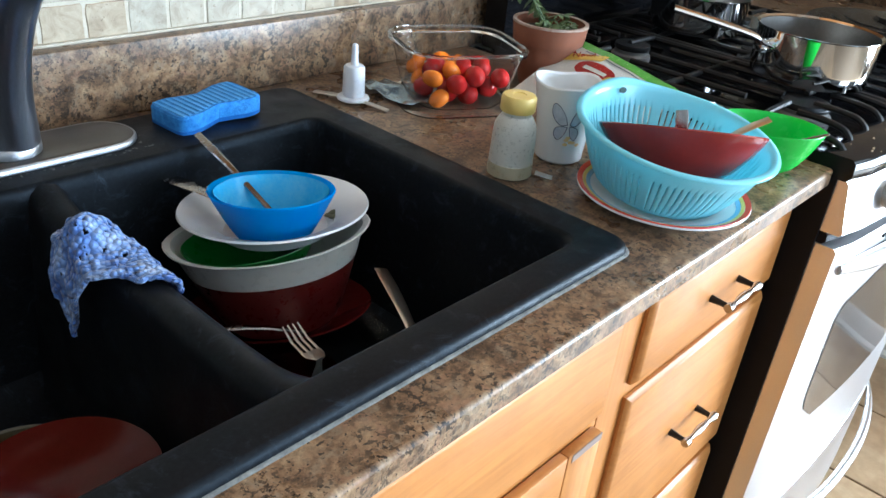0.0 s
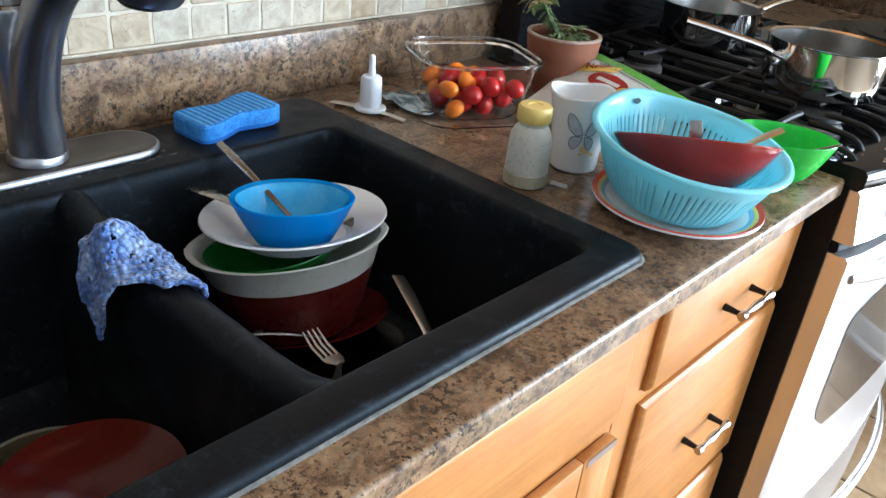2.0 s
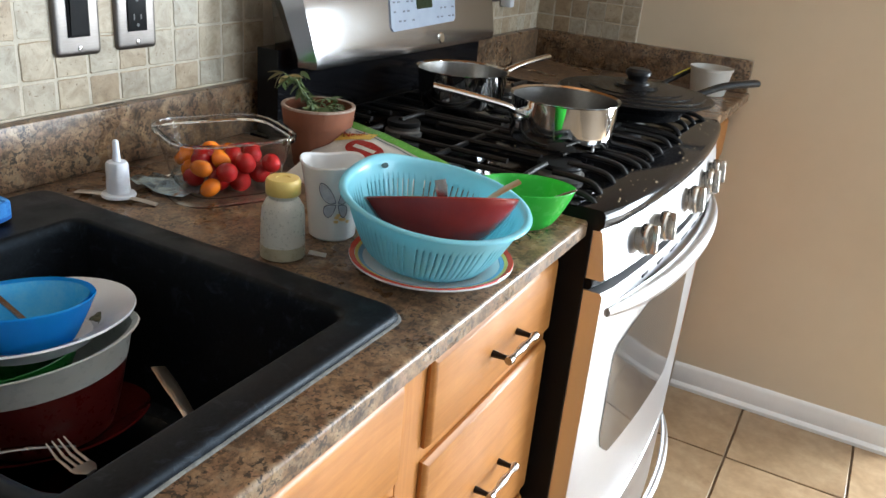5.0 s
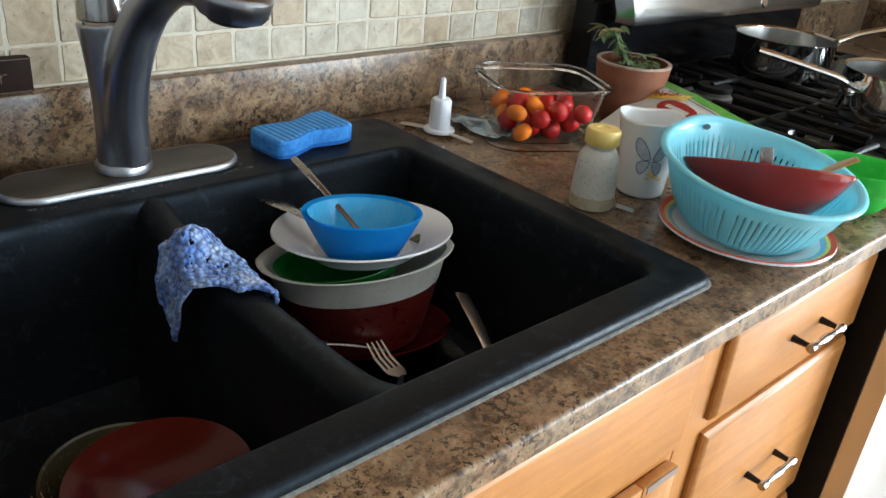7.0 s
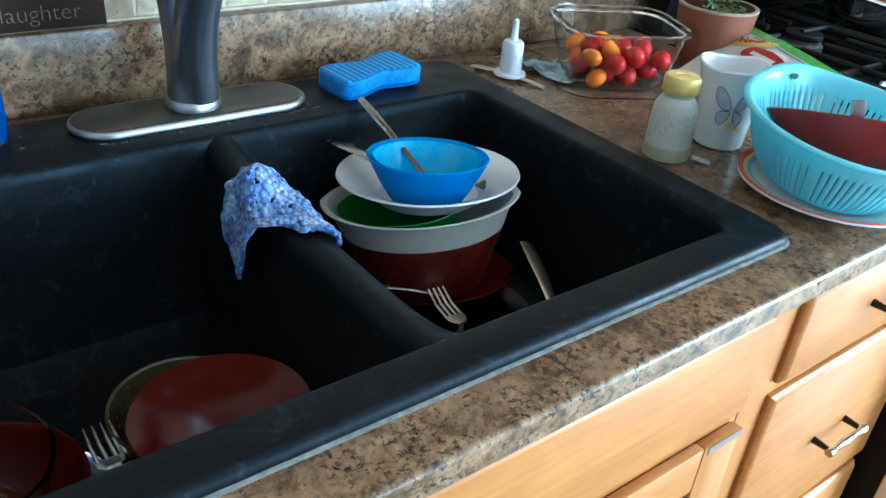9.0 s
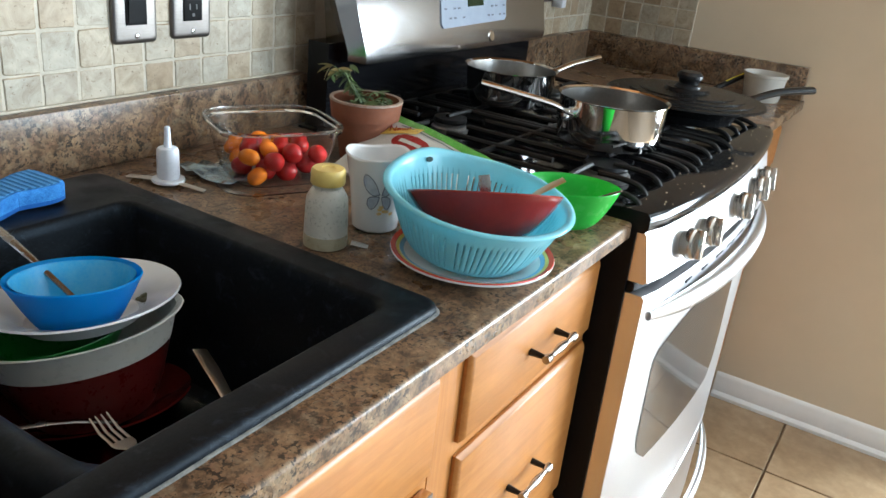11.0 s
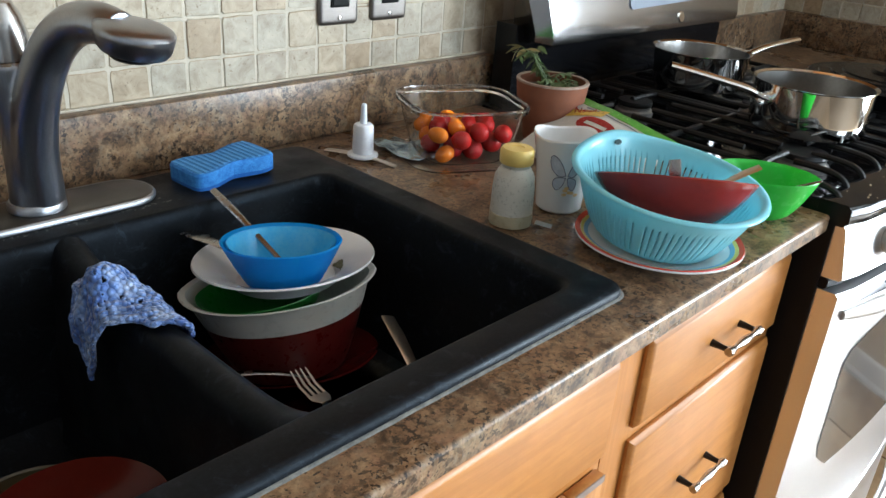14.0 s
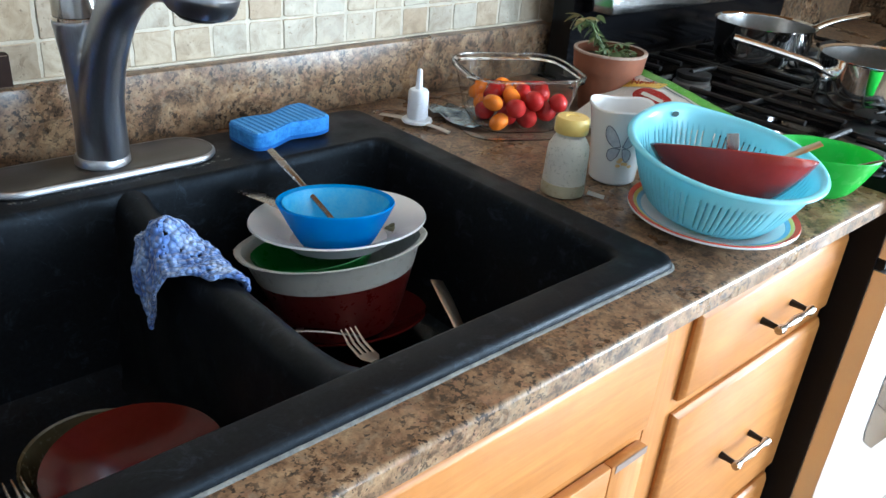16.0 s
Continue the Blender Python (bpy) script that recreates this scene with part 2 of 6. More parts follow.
GRANITE, TRAV = granite(), travertine()
GROUT = surface("grout", (0.44, 0.39, 0.30), (0.60, 0.55, 0.45), 45, 0.9, bump=0.5, bscale=260)
# unseen far walls: cool grey picked to steer bounced light and reflections
FAR_PAINT = surface("far_wall_fill_grey", (0.36, 0.375, 0.39), (0.41, 0.425, 0.44), 3, 0.8)
PAINT = surface("beige_wall_paint", (0.63, 0.525, 0.375), (0.68, 0.57, 0.415), 3, 0.75, bump=0.05, bscale=350)
WHITE_PAINT = surface("white_trim_paint", (0.74, 0.72, 0.68), (0.82, 0.80, 0.76), 5, 0.4)
CEIL = surface("ceiling_paint", (0.72, 0.72, 0.70), (0.78, 0.78, 0.76), 4, 0.9)
FLOOR, FGROUT = floor_stone(), surface("floor_grout", (0.16, 0.11, 0.07), (0.22, 0.16, 0.10), 50, 0.9)
MAPLE_X, MAPLE_Z = maple("maple_rails", "x"), maple("maple_stiles", "z")
DARK_WOOD = surface("routed_edge_stain", (0.10, 0.04, 0.018), (0.16, 0.065, 0.028), 20, 0.5, stretch=(6, 6, 1))
BLACK_SINK = composite()
STEEL_H = surface("brushed_steel", (0.57, 0.57, 0.575), (0.61, 0.61, 0.615), 40, 0.30, 1.0, stretch=(1, 12, 12), rough2=0.34)
STEEL_BG = brushed("backguard_steel", (0.50, 0.495, 0.49), 0.17, (1, 12, 12), 0.3)
STEEL_F = brushed("satin_nickel", (0.42, 0.44, 0.48), 0.30, (14, 14, 1), 0.3)
NICKEL = brushed("plate_nickel", (0.215, 0.195, 0.178), 0.40, (1, 8, 8), 0.3)
CHROME = surface("polished_steel", (0.78, 0.76, 0.73), (0.84, 0.82, 0.79), 30, 0.035, 1.0, rough2=0.08)
CUTLERY = surface("worn_cutlery_steel", (0.30, 0.29, 0.285), (0.40, 0.385, 0.375), 8, 0.18, 1.0, rough2=0.3)
# lit copy of the cutlery steel, its reflected daylight put into the tone
LIT_CUTLERY = surface("lit_cutlery_steel", (0.56, 0.53, 0.48), (0.66, 0.63, 0.58), 8, 0.4, 1.0)
HANDLE = surface("pewter_pull", (0.34, 0.325, 0.31), (0.44, 0.42, 0.405), 40, 0.22, 1.0)
PUTTY = surface("grey_caulk", (0.06, 0.06, 0.06), (0.22, 0.215, 0.19), 110, 0.75, bump=0.6)
ENAMEL = surface("black_enamel", (0.006, 0.006, 0.007), (0.009, 0.009, 0.010), 30, 0.06, rough2=0.12, spec=0.2)
BLACK_SIDE = surface("black_painted_steel", (0.004, 0.004, 0.0045), (0.007, 0.007, 0.008), 20, 0.4, spec=0.12)
CAST = surface("cast_iron", (0.006, 0.006, 0.0065), (0.012, 0.012, 0.012), 60, 0.42, 0.0, bump=0.3, bscale=600, spec=0.3)
NONSTICK = surface("black_nonstick", (0.006, 0.006, 0.0065), (0.012, 0.012, 0.0125), 40, 0.25, spec=0.13)
BLACK_PLASTIC = surface("black_plastic", (0.008, 0.008, 0.009), (0.014, 0.014, 0.015), 60, 0.32, spec=0.3)
INSERT = surface("matt_black_insert", (0.006, 0.006, 0.006), (0.010, 0.010, 0.010), 60, 0.55, spec=0.15)
OVEN_GLASS = surface("dark_oven_glass", (0.030, 0.030, 0.032), (0.045, 0.044, 0.044), 10, 0.06, coat=0.6)


def thin_plastic(name, c1, c2, rough, share, spec=0.5):
    """Thin dyed plastic that lets part of the light through."""
    m = surface(name, c1, c2, 12, rough, spec=spec)
    nt = m.node_tree
    b, out = nt.nodes["Principled BSDF"], nt.nodes["Material Output"]
    tr, mx = nt.nodes.new("ShaderNodeBsdfTranslucent"), nt.nodes.new("ShaderNodeMixShader")
    nt.links.new(b.inputs["Base Color"].links[0].from_socket, tr.inputs["Color"])
    mx.inputs[0].default_value = share
    nt.links.new(b.outputs[0], mx.inputs[1])
    nt.links.new(tr.outputs[0], mx.inputs[2])
    nt.links.new(mx.outputs[0], out.inputs[0])
    return m


BLUE_PL = thin_plastic("blue_plastic", (0.018, 0.40, 0.84), (0.035, 0.48, 0.90), 0.14, 0.62)
AQUA_PL = thin_plastic("aqua_plastic", (0.33, 0.74, 0.83), (0.38, 0.80, 0.89), 0.2, 0.42)
GREEN_PL = thin_plastic("green_plastic", (0.05, 0.55, 0.06), (0.08, 0.64, 0.09), 0.26, 0.35)
DKGREEN_PL = surface("deep_green_plastic", (0.012, 0.16, 0.02), (0.02, 0.21, 0.03), 12, 0.3)
RED_GLAZE = surface("oxblood_glaze", (0.21, 0.014, 0.011), (0.27, 0.020, 0.015), 18, 0.09)
# red of the dishes down in the sink, darkened to include the walls' shade
RED_PLATE = surface("shaded_red_plastic", (0.058, 0.0042, 0.0038), (0.080, 0.0068, 0.0056), 18, 0.14, spec=0.25)
OXBLOOD = surface("dark_red_plastic", (0.11, 0.010, 0.009), (0.15, 0.014, 0.012), 18, 0.3)
CERAMIC = surface("white_ceramic", (0.76, 0.77, 0.77), (0.82, 0.82, 0.81), 14, 0.16, coat=0.3)
CREAM_PL = surface("cream_plastic", (0.68, 0.67, 0.62), (0.74, 0.73, 0.68), 14, 0.3)
YELLOW_PL = surface("yellow_plastic", (0.70, 0.50, 0.13), (0.78, 0.58, 0.18), 30, 0.35)
MILKY = surface("milky_plastic", (0.58, 0.56, 0.49), (0.68, 0.66, 0.58), 40, 0.3, through=0.15, sub=0.3)
MILK = surface("cloudy_liquid", (0.36, 0.32, 0.22), (0.44, 0.40, 0.28), 20, 0.3)
WHITE_PL = surface("white_plastic", (0.68, 0.72, 0.78), (0.76, 0.79, 0.83), 20, 0.3, sub=0.2)
TERRA = surface("terracotta", (0.185, 0.062, 0.030), (0.26, 0.095, 0.048), 25, 0.85, bump=0.25, bscale=350)
LIME = surface("lime_bloom", (0.26, 0.15, 0.10), (0.48, 0.40, 0.33), 60, 0.9)
SOIL = surface("soil", (0.03, 0.022, 0.014), (0.07, 0.05, 0.03), 80, 0.95, bump=0.8, bscale=300)
LEAF = surface("leaf_green", (0.06, 0.11, 0.035), (0.16, 0.20, 0.07), 30, 0.55, vary=0.3)
DRY = surface("dry_leaf", (0.24, 0.20, 0.07), (0.34, 0.28, 0.12), 30, 0.7)
TOM_RED = surface("tomato_red", (0.28, 0.007, 0.007), (0.36, 0.011, 0.009), 40, 0.1, vary=0.2)
TOM_ORANGE = surface("tomato_orange", (0.66, 0.15, 0.008), (0.74, 0.20, 0.014), 40, 0.1, vary=0.15)
SPONGE = surface("blue_sponge", (0.012, 0.13, 0.46), (0.07, 0.31, 0.72), 130, 0.9, bump=1.0, bscale=420)
SPONGE_D = surface("blue_scour_layer", (0.01, 0.09, 0.36), (0.02, 0.14, 0.46), 80, 0.95, bump=0.9, bscale=500)
CLOTH = crochet()
SIGN = surface("umber_sign", (0.022, 0.012, 0.009), (0.034, 0.019, 0.014), 40, 0.7, spec=0.15)
INK = surface("tan_lettering", (0.20, 0.15, 0.11), (0.25, 0.19, 0.14), 40, 0.8, spec=0.2)
BUTTERFLY = surface("slate_print", (0.40, 0.43, 0.50), (0.62, 0.64, 0.68), 160, 0.3)
OUTLINE = surface("dark_slate_print", (0.07, 0.08, 0.12), (0.12, 0.13, 0.18), 160, 0.3)
FLOWER = surface("yellow_print", (0.75, 0.45, 0.12), (0.80, 0.62, 0.34), 220, 0.3)
BAND_RED = surface("red_band", (0.62, 0.05, 0.03), (0.70, 0.08, 0.05), 60, 0.2)
BAND_YELLOW = surface("yellow_band", (0.72, 0.55, 0.12), (0.78, 0.6, 0.2), 60, 0.2)
BAND_BLUE = surface("blue_band", (0.20, 0.42, 0.62), (0.28, 0.5, 0.66), 60, 0.2)
POUCH_W = surface("white_foil_print", (0.62, 0.60, 0.54), (0.70, 0.68, 0.62), 40, 0.25, coat=0.3)
POUCH_G = surface("green_foil_print", (0.07, 0.27, 0.04), (0.14, 0.38, 0.07), 40, 0.25, coat=0.3)
POUCH_R = surface("dark_red_print", (0.30, 0.02, 0.02), (0.36, 0.03, 0.025), 40, 0.25)
POUCH_Y = surface("golden_print", (0.66, 0.42, 0.07), (0.74, 0.52, 0.12), 40, 0.25)
POUCH_O = surface("orange_print", (0.75, 0.20, 0.03), (0.8, 0.28, 0.05), 40, 0.25)
SCREEN = surface("display_green", (0.010, 0.022, 0.010), (0.016, 0.03, 0.014), 40, 0.1)
PANEL = surface("grey_key_panel", (0.25, 0.29, 0.35), (0.30, 0.34, 0.40), 40, 0.4)
KEY_PRINT = surface("dark_key_print", (0.10, 0.11, 0.13), (0.14, 0.15, 0.17), 40, 0.5)
CRUMB = surface("crumbs", (0.40, 0.30, 0.16), (0.55, 0.45, 0.3), 90, 0.8)
BLUE_SOAP = surface("blue_soap", (0.01, 0.10, 0.50), (0.015, 0.14, 0.58), 10, 0.08, through=0.35, coat=0.4)
TAN_DISH = surface("tan_stoneware", (0.05, 0.04, 0.022), (0.08, 0.065, 0.035), 20, 0.25)


def clear(name, tint, rough=0.03, ior=1.3):
    m, nt, b = nodes_of(name)
    b.inputs["Base Color"].default_value = (*tint, 1)
    b.inputs["Transmission Weight"].default_value = 1
    b.inputs["Roughness"].default_value = rough
    b.inputs["IOR"].default_value = ior
    bump_of(nt, b, noise_of(nt, coords(nt), 45, 2), 0.12, 0.001)
    return m


CLEAR = clear("clear_plastic", (0.99, 0.99, 0.99), 0.03, 1.17)
GLASS = clear("drinking_glass", (0.93, 0.95, 0.95))

# ---- mesh helpers ----


def part(name, bm, material, parent=None, label="", sharp=35):
    """Links a bmesh as one mesh object, under a thing or a part if one is given."""
    me = bpy.data.meshes.new(name)
    bmesh.ops.recalc_face_normals(bm, faces=bm.faces[:])
    bm.to_mesh(me)
    bm.free()
    me.materials.append(material)
    me.shade_smooth()
    me.set_sharp_from_angle(angle=radians(sharp))
    ob = new(name, me)
    if parent is not None:
        ob.parent = parent
    if label:
        ob["label"] = label
    return ob


def thing(name, m, label, category, group="", kind=""):
    ob = new(name)
    ob.empty_display_size = 0.02
    ob.matrix_world = m
    return tagged(ob, label, category, group, kind)


def single(name, bm, material, m, label, category, group="", kind=""):
    ob = part(name, bm, material)
    ob.matrix_world = m
    return tagged(ob, label, category, group, kind)


def boxed(*spans, bevel=0.0, segs=2):
    """A bmesh of boxes, each (x0, x1, y0, y1, z0, z1)."""
    bm = bmesh.new()
    for x0, x1, y0, y1, z0, z1 in spans:
        r = bmesh.ops.create_cube(bm, size=1)
        bmesh.ops.transform(bm, matrix=Matrix.Translation(((x0 + x1) / 2, (y0 + y1) / 2, (z0 + z1) / 2)) @ Matrix.Diagonal((x1 - x0, y1 - y0, z1 - z0, 1)), verts=r["verts"])
    if bevel:
        bmesh.ops.bevel(bm, geom=bm.edges[:], offset=bevel, segments=segs, affect="EDGES", profile=0.5)
    return bm


def skin(rings, closed=True, cap0=True, cap1=True):
    """A bmesh lofted through rings of points."""
    bm = bmesh.new()
    vs = [[bm.verts.new(p) for p in ring] for ring in rings]
    n = len(vs[0])
    for a, b in zip(vs, vs[1:]):
        for i in range(n if closed else n - 1):
            j = (i + 1) % n
            bm.faces.new((a[i], a[j], b[j], b[i]))
    if cap0:
        bm.faces.new(vs[0][::-1])
    if cap1:
        bm.faces.new(vs[-1])
    return bm


def lathe(profile, segs=40, sx=1.0, sy=1.0, shape=None):
    """Turns (r, z) pairs round z; shape(angle) may stretch the radius."""
    rings = []
    for r, z in profile:
        ring = []
        for i in range(segs):
            a = 2 * math.pi * i / segs
            k = shape(a) if shape else 1.0
            ring.append((r * k * sx * math.cos(a), r * k * sy * math.sin(a), z))
        rings.append(ring)
    bm = skin(rings, cap0=False, cap1=False)
    bmesh.ops.remove_doubles(bm, verts=bm.verts[:], dist=1e-6)
    return bm


def sweep(points, radii, segs=10, up=(0, 0, 1), flat=1.0):
    """A tube through points; radii are numbers or (wide, thick) pairs; up gives the thick way."""
    pts = [Vector(p) for p in points]
    rings = []
    for i, p in enumerate(pts):
        d = (pts[min(i + 1, len(pts) - 1)] - pts[max(i - 1, 0)]).normalized()
        side = d.cross(Vector(up))
        side = side.normalized() if side.length > 1e-4 else Vector((1, 0, 0))
        top = side.cross(d).normalized()
        r = radii[i] if isinstance(radii, (list, tuple)) else radii
        w, h = r if isinstance(r, (list, tuple)) else (r, r * flat)
        rings.append([p + side * w * math.cos(2 * math.pi * k / segs) + top * h * math.sin(2 * math.pi * k / segs) for k in range(segs)])
    return skin(rings)


def spline(points, steps=6):
    """Catmull-Rom through the points."""
    p = [Vector(q) for q in points]
    p = [2 * p[0] - p[1]] + p + [2 * p[-1] - p[-2]]
    out = []
    for i in range(1, len(p) - 2):
        for k in range(steps):
            t = k / steps
            out.append(0.5 * (2 * p[i] + (p[i + 1] - p[i - 1]) * t + (2 * p[i - 1] - 5 * p[i] + 4 * p[i + 1] - p[i + 2]) * t * t
                              + (3 * p[i] - p[i - 1] - 3 * p[i + 1] + p[i + 2]) * t ** 3))
    out.append(p[-2])
    return out


def round_rect(x0, x1, y0, y1, r, z, n=6):
    """Points of a rectangle with round corners at height z, counterclockwise."""
    pts = []
    for cx, cy, a0 in ((x1 - r, y1 - r, 0), (x0 + r, y1 - r, 90), (x0 + r, y0 + r, 180), (x1 - r, y0 + r, 270)):
        for k in range(n + 1):
            a = radians(a0 + 90 * k / n)
            pts.append(Vector((cx + r * math.cos(a), cy + r * math.sin(a), z)))
    return pts


def join(*bms):
    out = bmesh.new()
    for b in bms:
        me = bpy.data.meshes.new("t")
        b.to_mesh(me)
        b.free()
        out.from_mesh(me)
        bpy.data.meshes.remove(me)
    return out


def moved(bm, m):
    bmesh.ops.transform(bm, matrix=m, verts=bm.verts[:])
    return bm


def letters(name, words, size, material, m, parent, depth=0.0004, thin=0.0):
    cu = bpy.data.curves.new(name, "FONT")
    cu.body, cu.size, cu.extrude, cu.offset = words, size, depth, -thin
    tmp = bpy.data.objects.new(name, cu)
    me = bpy.data.meshes.new_from_object(tmp)
    bpy.data.objects.remove(tmp)
    me.materials.clear()
    me.materials.append(material)
    ob = new(name, me)
    ob.parent = parent
    ob.matrix_local = m
    return ob

# ---- structure ----
WX, LX, RX, BY, TOP = 1.72, -3.4, 3.3, -5.1, 2.5   # wall by the range, far left, far right, back, ceiling


def structure(name, bm, material, label, category):
    return tagged(part(name, bm, material), label, category, "", "structure")


floor = structure("floor", boxed((LX, RX, BY, 0.15, -0.1, -0.006)), FGROUT, "beige ceramic floor tiles with brown grout joints", "floor")
wall_north = structure("wall_north", boxed((LX - 0.15, WX, 0.0012, 0.16, 0, TOP)), GROUT, "kitchen wall with tumbled stone tile splashback", "wall")
wall_east = structure("wall_east", boxed((WX, WX + 0.12, -1.24, 0.004, 0, TOP)), PAINT, "smooth beige painted wall beside the range", "wall")
structure("wall_west", boxed((LX - 0.15, LX, BY, 0.004, 0, TOP)), FAR_PAINT, "plain unseen wall, its grey set for fill light and reflections", "wall")
structure("wall_far_east", boxed((RX, RX + 0.12, BY, -3.85, 0, TOP), (RX, RX + 0.12, -2.2, -1.08, 0, TOP), (RX, RX + 0.12, -3.85, -2.2, 2.12, TOP)), FAR_PAINT, "plain unseen wall in fill grey with the patio door opening", "wall")
structure("wall_return", boxed((WX + 0.12, RX + 0.12, -1.08, -0.96, 0, TOP)), FAR_PAINT, "plain unseen wall, its grey set for fill light and reflections", "wall")
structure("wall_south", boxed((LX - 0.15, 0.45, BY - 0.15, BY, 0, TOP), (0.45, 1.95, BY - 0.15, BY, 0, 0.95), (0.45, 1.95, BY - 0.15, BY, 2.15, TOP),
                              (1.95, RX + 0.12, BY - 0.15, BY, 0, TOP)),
          FAR_PAINT, "plain unseen wall in fill grey with an opening behind the fill lamp", "wall")
structure("ceiling", boxed((LX - 0.15, RX + 0.12, BY - 0.15, 0.16, TOP, TOP + 0.1)), CEIL, "flat white painted ceiling", "ceiling")
# out of view, where cupboards would hang: added to cut bounce into the sink
structure("upper_light_block", boxed((-1.7, WX, -0.31, 0.0012, 1.46, TOP)), MAPLE_Z, "unseen brown wooden block added above the tiles to shade the sink and warm reflections", "wall")
prof = [(0, 0), (-0.022, 0), (-0.022, 0.010), (-0.016, 0.018), (-0.013, 0.020), (-0.013, 0.056), (-0.010, 0.062), (-0.010, 0.067), (-0.005, 0.076), (0, 0.079)]
structure("baseboard", skin([[(WX + dx, y, z) for dx, z in prof] for y in (-1.24, -0.60)]), WHITE_PAINT, "white moulded baseboard along the beige wall", "baseboard")


# ---- countertop, backsplash, cabinets ----
def counter_strip(x0, x1, y0=-0.634, y1=-0.57, zt=0.915, zb=0.890):
    prof = [(y1, zb), (y0 + 0.003, zb), (y0, zb + 0.003)]
    for k in range(6):
        a = radians(180 - 90 * k / 5)
        prof.append((y0 + 0.005 + 0.005 * math.cos(a), zt - 0.005 + 0.005 * math.sin(a)))
    prof.append((y1, zt))
    return skin([[(x, y, z) for y, z in prof] for x in (x0, x1)])


ct = join(counter_strip(-1.5, 0.434), boxed((-1.5, 0.434, -0.062, 0.003, 0.890, 0.915), (0.022, 0.434, -0.57, -0.062, 0.890, 0.915), (-1.5, -0.79, -0.57, -0.062, 0.890, 0.915)))
single("countertop", ct, GRANITE, Matrix(), "brown and black speckled stone-look countertop round the sink", "countertop", kind="structure")
ct = join(counter_strip(1.197, 1.718, y1=-0.3), boxed((1.197, 1.718, -0.3, 0.003, 0.890, 0.915)))
single("countertop", ct, GRANITE, Matrix(), "brown speckled stone-look countertop in the corner past the range", "countertop", kind="structure")


def slab(x0, x1, y0, y1):
    return boxed((x0, x1, y0, y1, 0.9152, 1.0), bevel=0.003)


single("backsplash", slab(-1.5, 0.47, -0.022, 0.003), GRANITE, Matrix(), "low speckled stone-look upstand behind the sink", "backsplash", kind="structure")
single("backsplash", slab(1.197, 1.688, -0.022, 0.003), GRANITE, Matrix(), "low speckled stone-look upstand behind the corner counter", "backsplash", kind="structure")
single("backsplash", slab(1.690, 1.7195, -0.628, 0.003), GRANITE, Matrix(), "low speckled stone-look upstand along the beige wall", "backsplash", kind="structure")

bead = [(-1.2 + 0.02 * k, -0.0015 + 0.0012 * noise.noise(Vector((k * 0.37, 1.1, 0))), 1.0012 + 0.0008 * noise.noise(Vector((k * 0.31, 7.7, 0)))) for k in range(84)]
structure("trim", sweep(bead, [(0.0032, 0.0022 + 0.0007 * noise.noise(Vector((k * 0.5, 3.3, 0)))) for k in range(84)], 8), GROUT, "uneven cream caulk line along the tiles", "trim")


def front_panel(x0, x1, z0, z1, y=-0.5965, t=0.0105):
    """A lipped slab front with a small eased edge."""
    rings = []
    for inset, out in ((0, 0), (0, t * 0.40), (0.0010, t * 0.52), (0.0055, t * 0.93), (0.0072, t)):
        rings.append([(x0 + inset, y - out, z0 + inset), (x1 - inset, y - out, z0 + inset), (x1 - inset, y - out, z1 - inset), (x0 + inset, y - out, z1 - inset)])
    return skin(rings)


def pull(parent, x, z, y=-0.607):
    """A pewter bow pull with a swelling middle on two posts."""
    h = part("pull", join(sweep([(x - 0.042 + 0.084 * k / 12, y - 0.024, z) for k in range(13)],
                               [0.0054, 0.0060, 0.0036, 0.0032, 0.0040, 0.0050, 0.0054, 0.0050, 0.0040, 0.0032, 0.0036, 0.0060, 0.0054], 12)), HANDLE, parent, "pewter bar pull with flared ends")
    for s in (-1, 1):
        part("post", sweep([(x + s * 0.036, y + 0.003, z), (x + s * 0.036, y - 0.016, z), (x + s * 0.036, y - 0.024, z)], [0.0052, 0.0036, 0.0036], 8), BLACK_PLASTIC, h, "dark post")


def drawer_front(cab, x0, x1, z0, z1, hx, hz):
    d = part("drawer", front_panel(x0, x1, z0, z1), MAPLE_X, cab)
    pull(d, hx, hz)


cab = thing("drawer_cabinet", pose(0, 0, 0), "honey maple base cabinet with three drawers and pewter pulls", "cabinet")
part("carcass", boxed((0.03, 0.432, -0.57, -0.02, 0.1, 0.889)), MAPLE_Z, cab)
for nm, sp, mt in (("stile", (0.020, 0.080, -0.596, -0.57, 0.1, 0.889), MAPLE_Z), ("stile", (0.408, 0.432, -0.596, -0.57, 0.1, 0.889), MAPLE_Z),
                   ("rail", (0.080, 0.408, -0.5957, -0.57, 0.842, 0.889), MAPLE_X), ("rail", (0.080, 0.408, -0.5957, -0.57, 0.715, 0.755), MAPLE_X),
                   ("rail", (0.080, 0.408, -0.5957, -0.57, 0.43, 0.47), MAPLE_X), ("toe_kick", (0.03, 0.432, -0.52, -0.5, 0, 0.1), DARK_WOOD)):
    part(nm, boxed(sp), mt, cab)
drawer_front(cab, 0.070, 0.424, 0.741, 0.855, 0.254, 0.796)
drawer_front(cab, 0.070, 0.424, 0.462, 0.722, 0.252, 0.592)
drawer_front(cab, 0.070, 0.424, 0.13, 0.440, 0.252, 0.30)

cab = thing("sink_cabinet", pose(0, 0, 0), "honey maple sink base cabinet with false front and panelled doors", "cabinet")
part("carcass", boxed((-0.9, 0.01, -0.57, -0.55, 0.1, 0.70), (-0.9, -0.88, -0.55, -0.02, 0.1, 0.889), (-0.005, 0.018, -0.57, -0.02, 0.1, 0.889)), MAPLE_Z, cab)
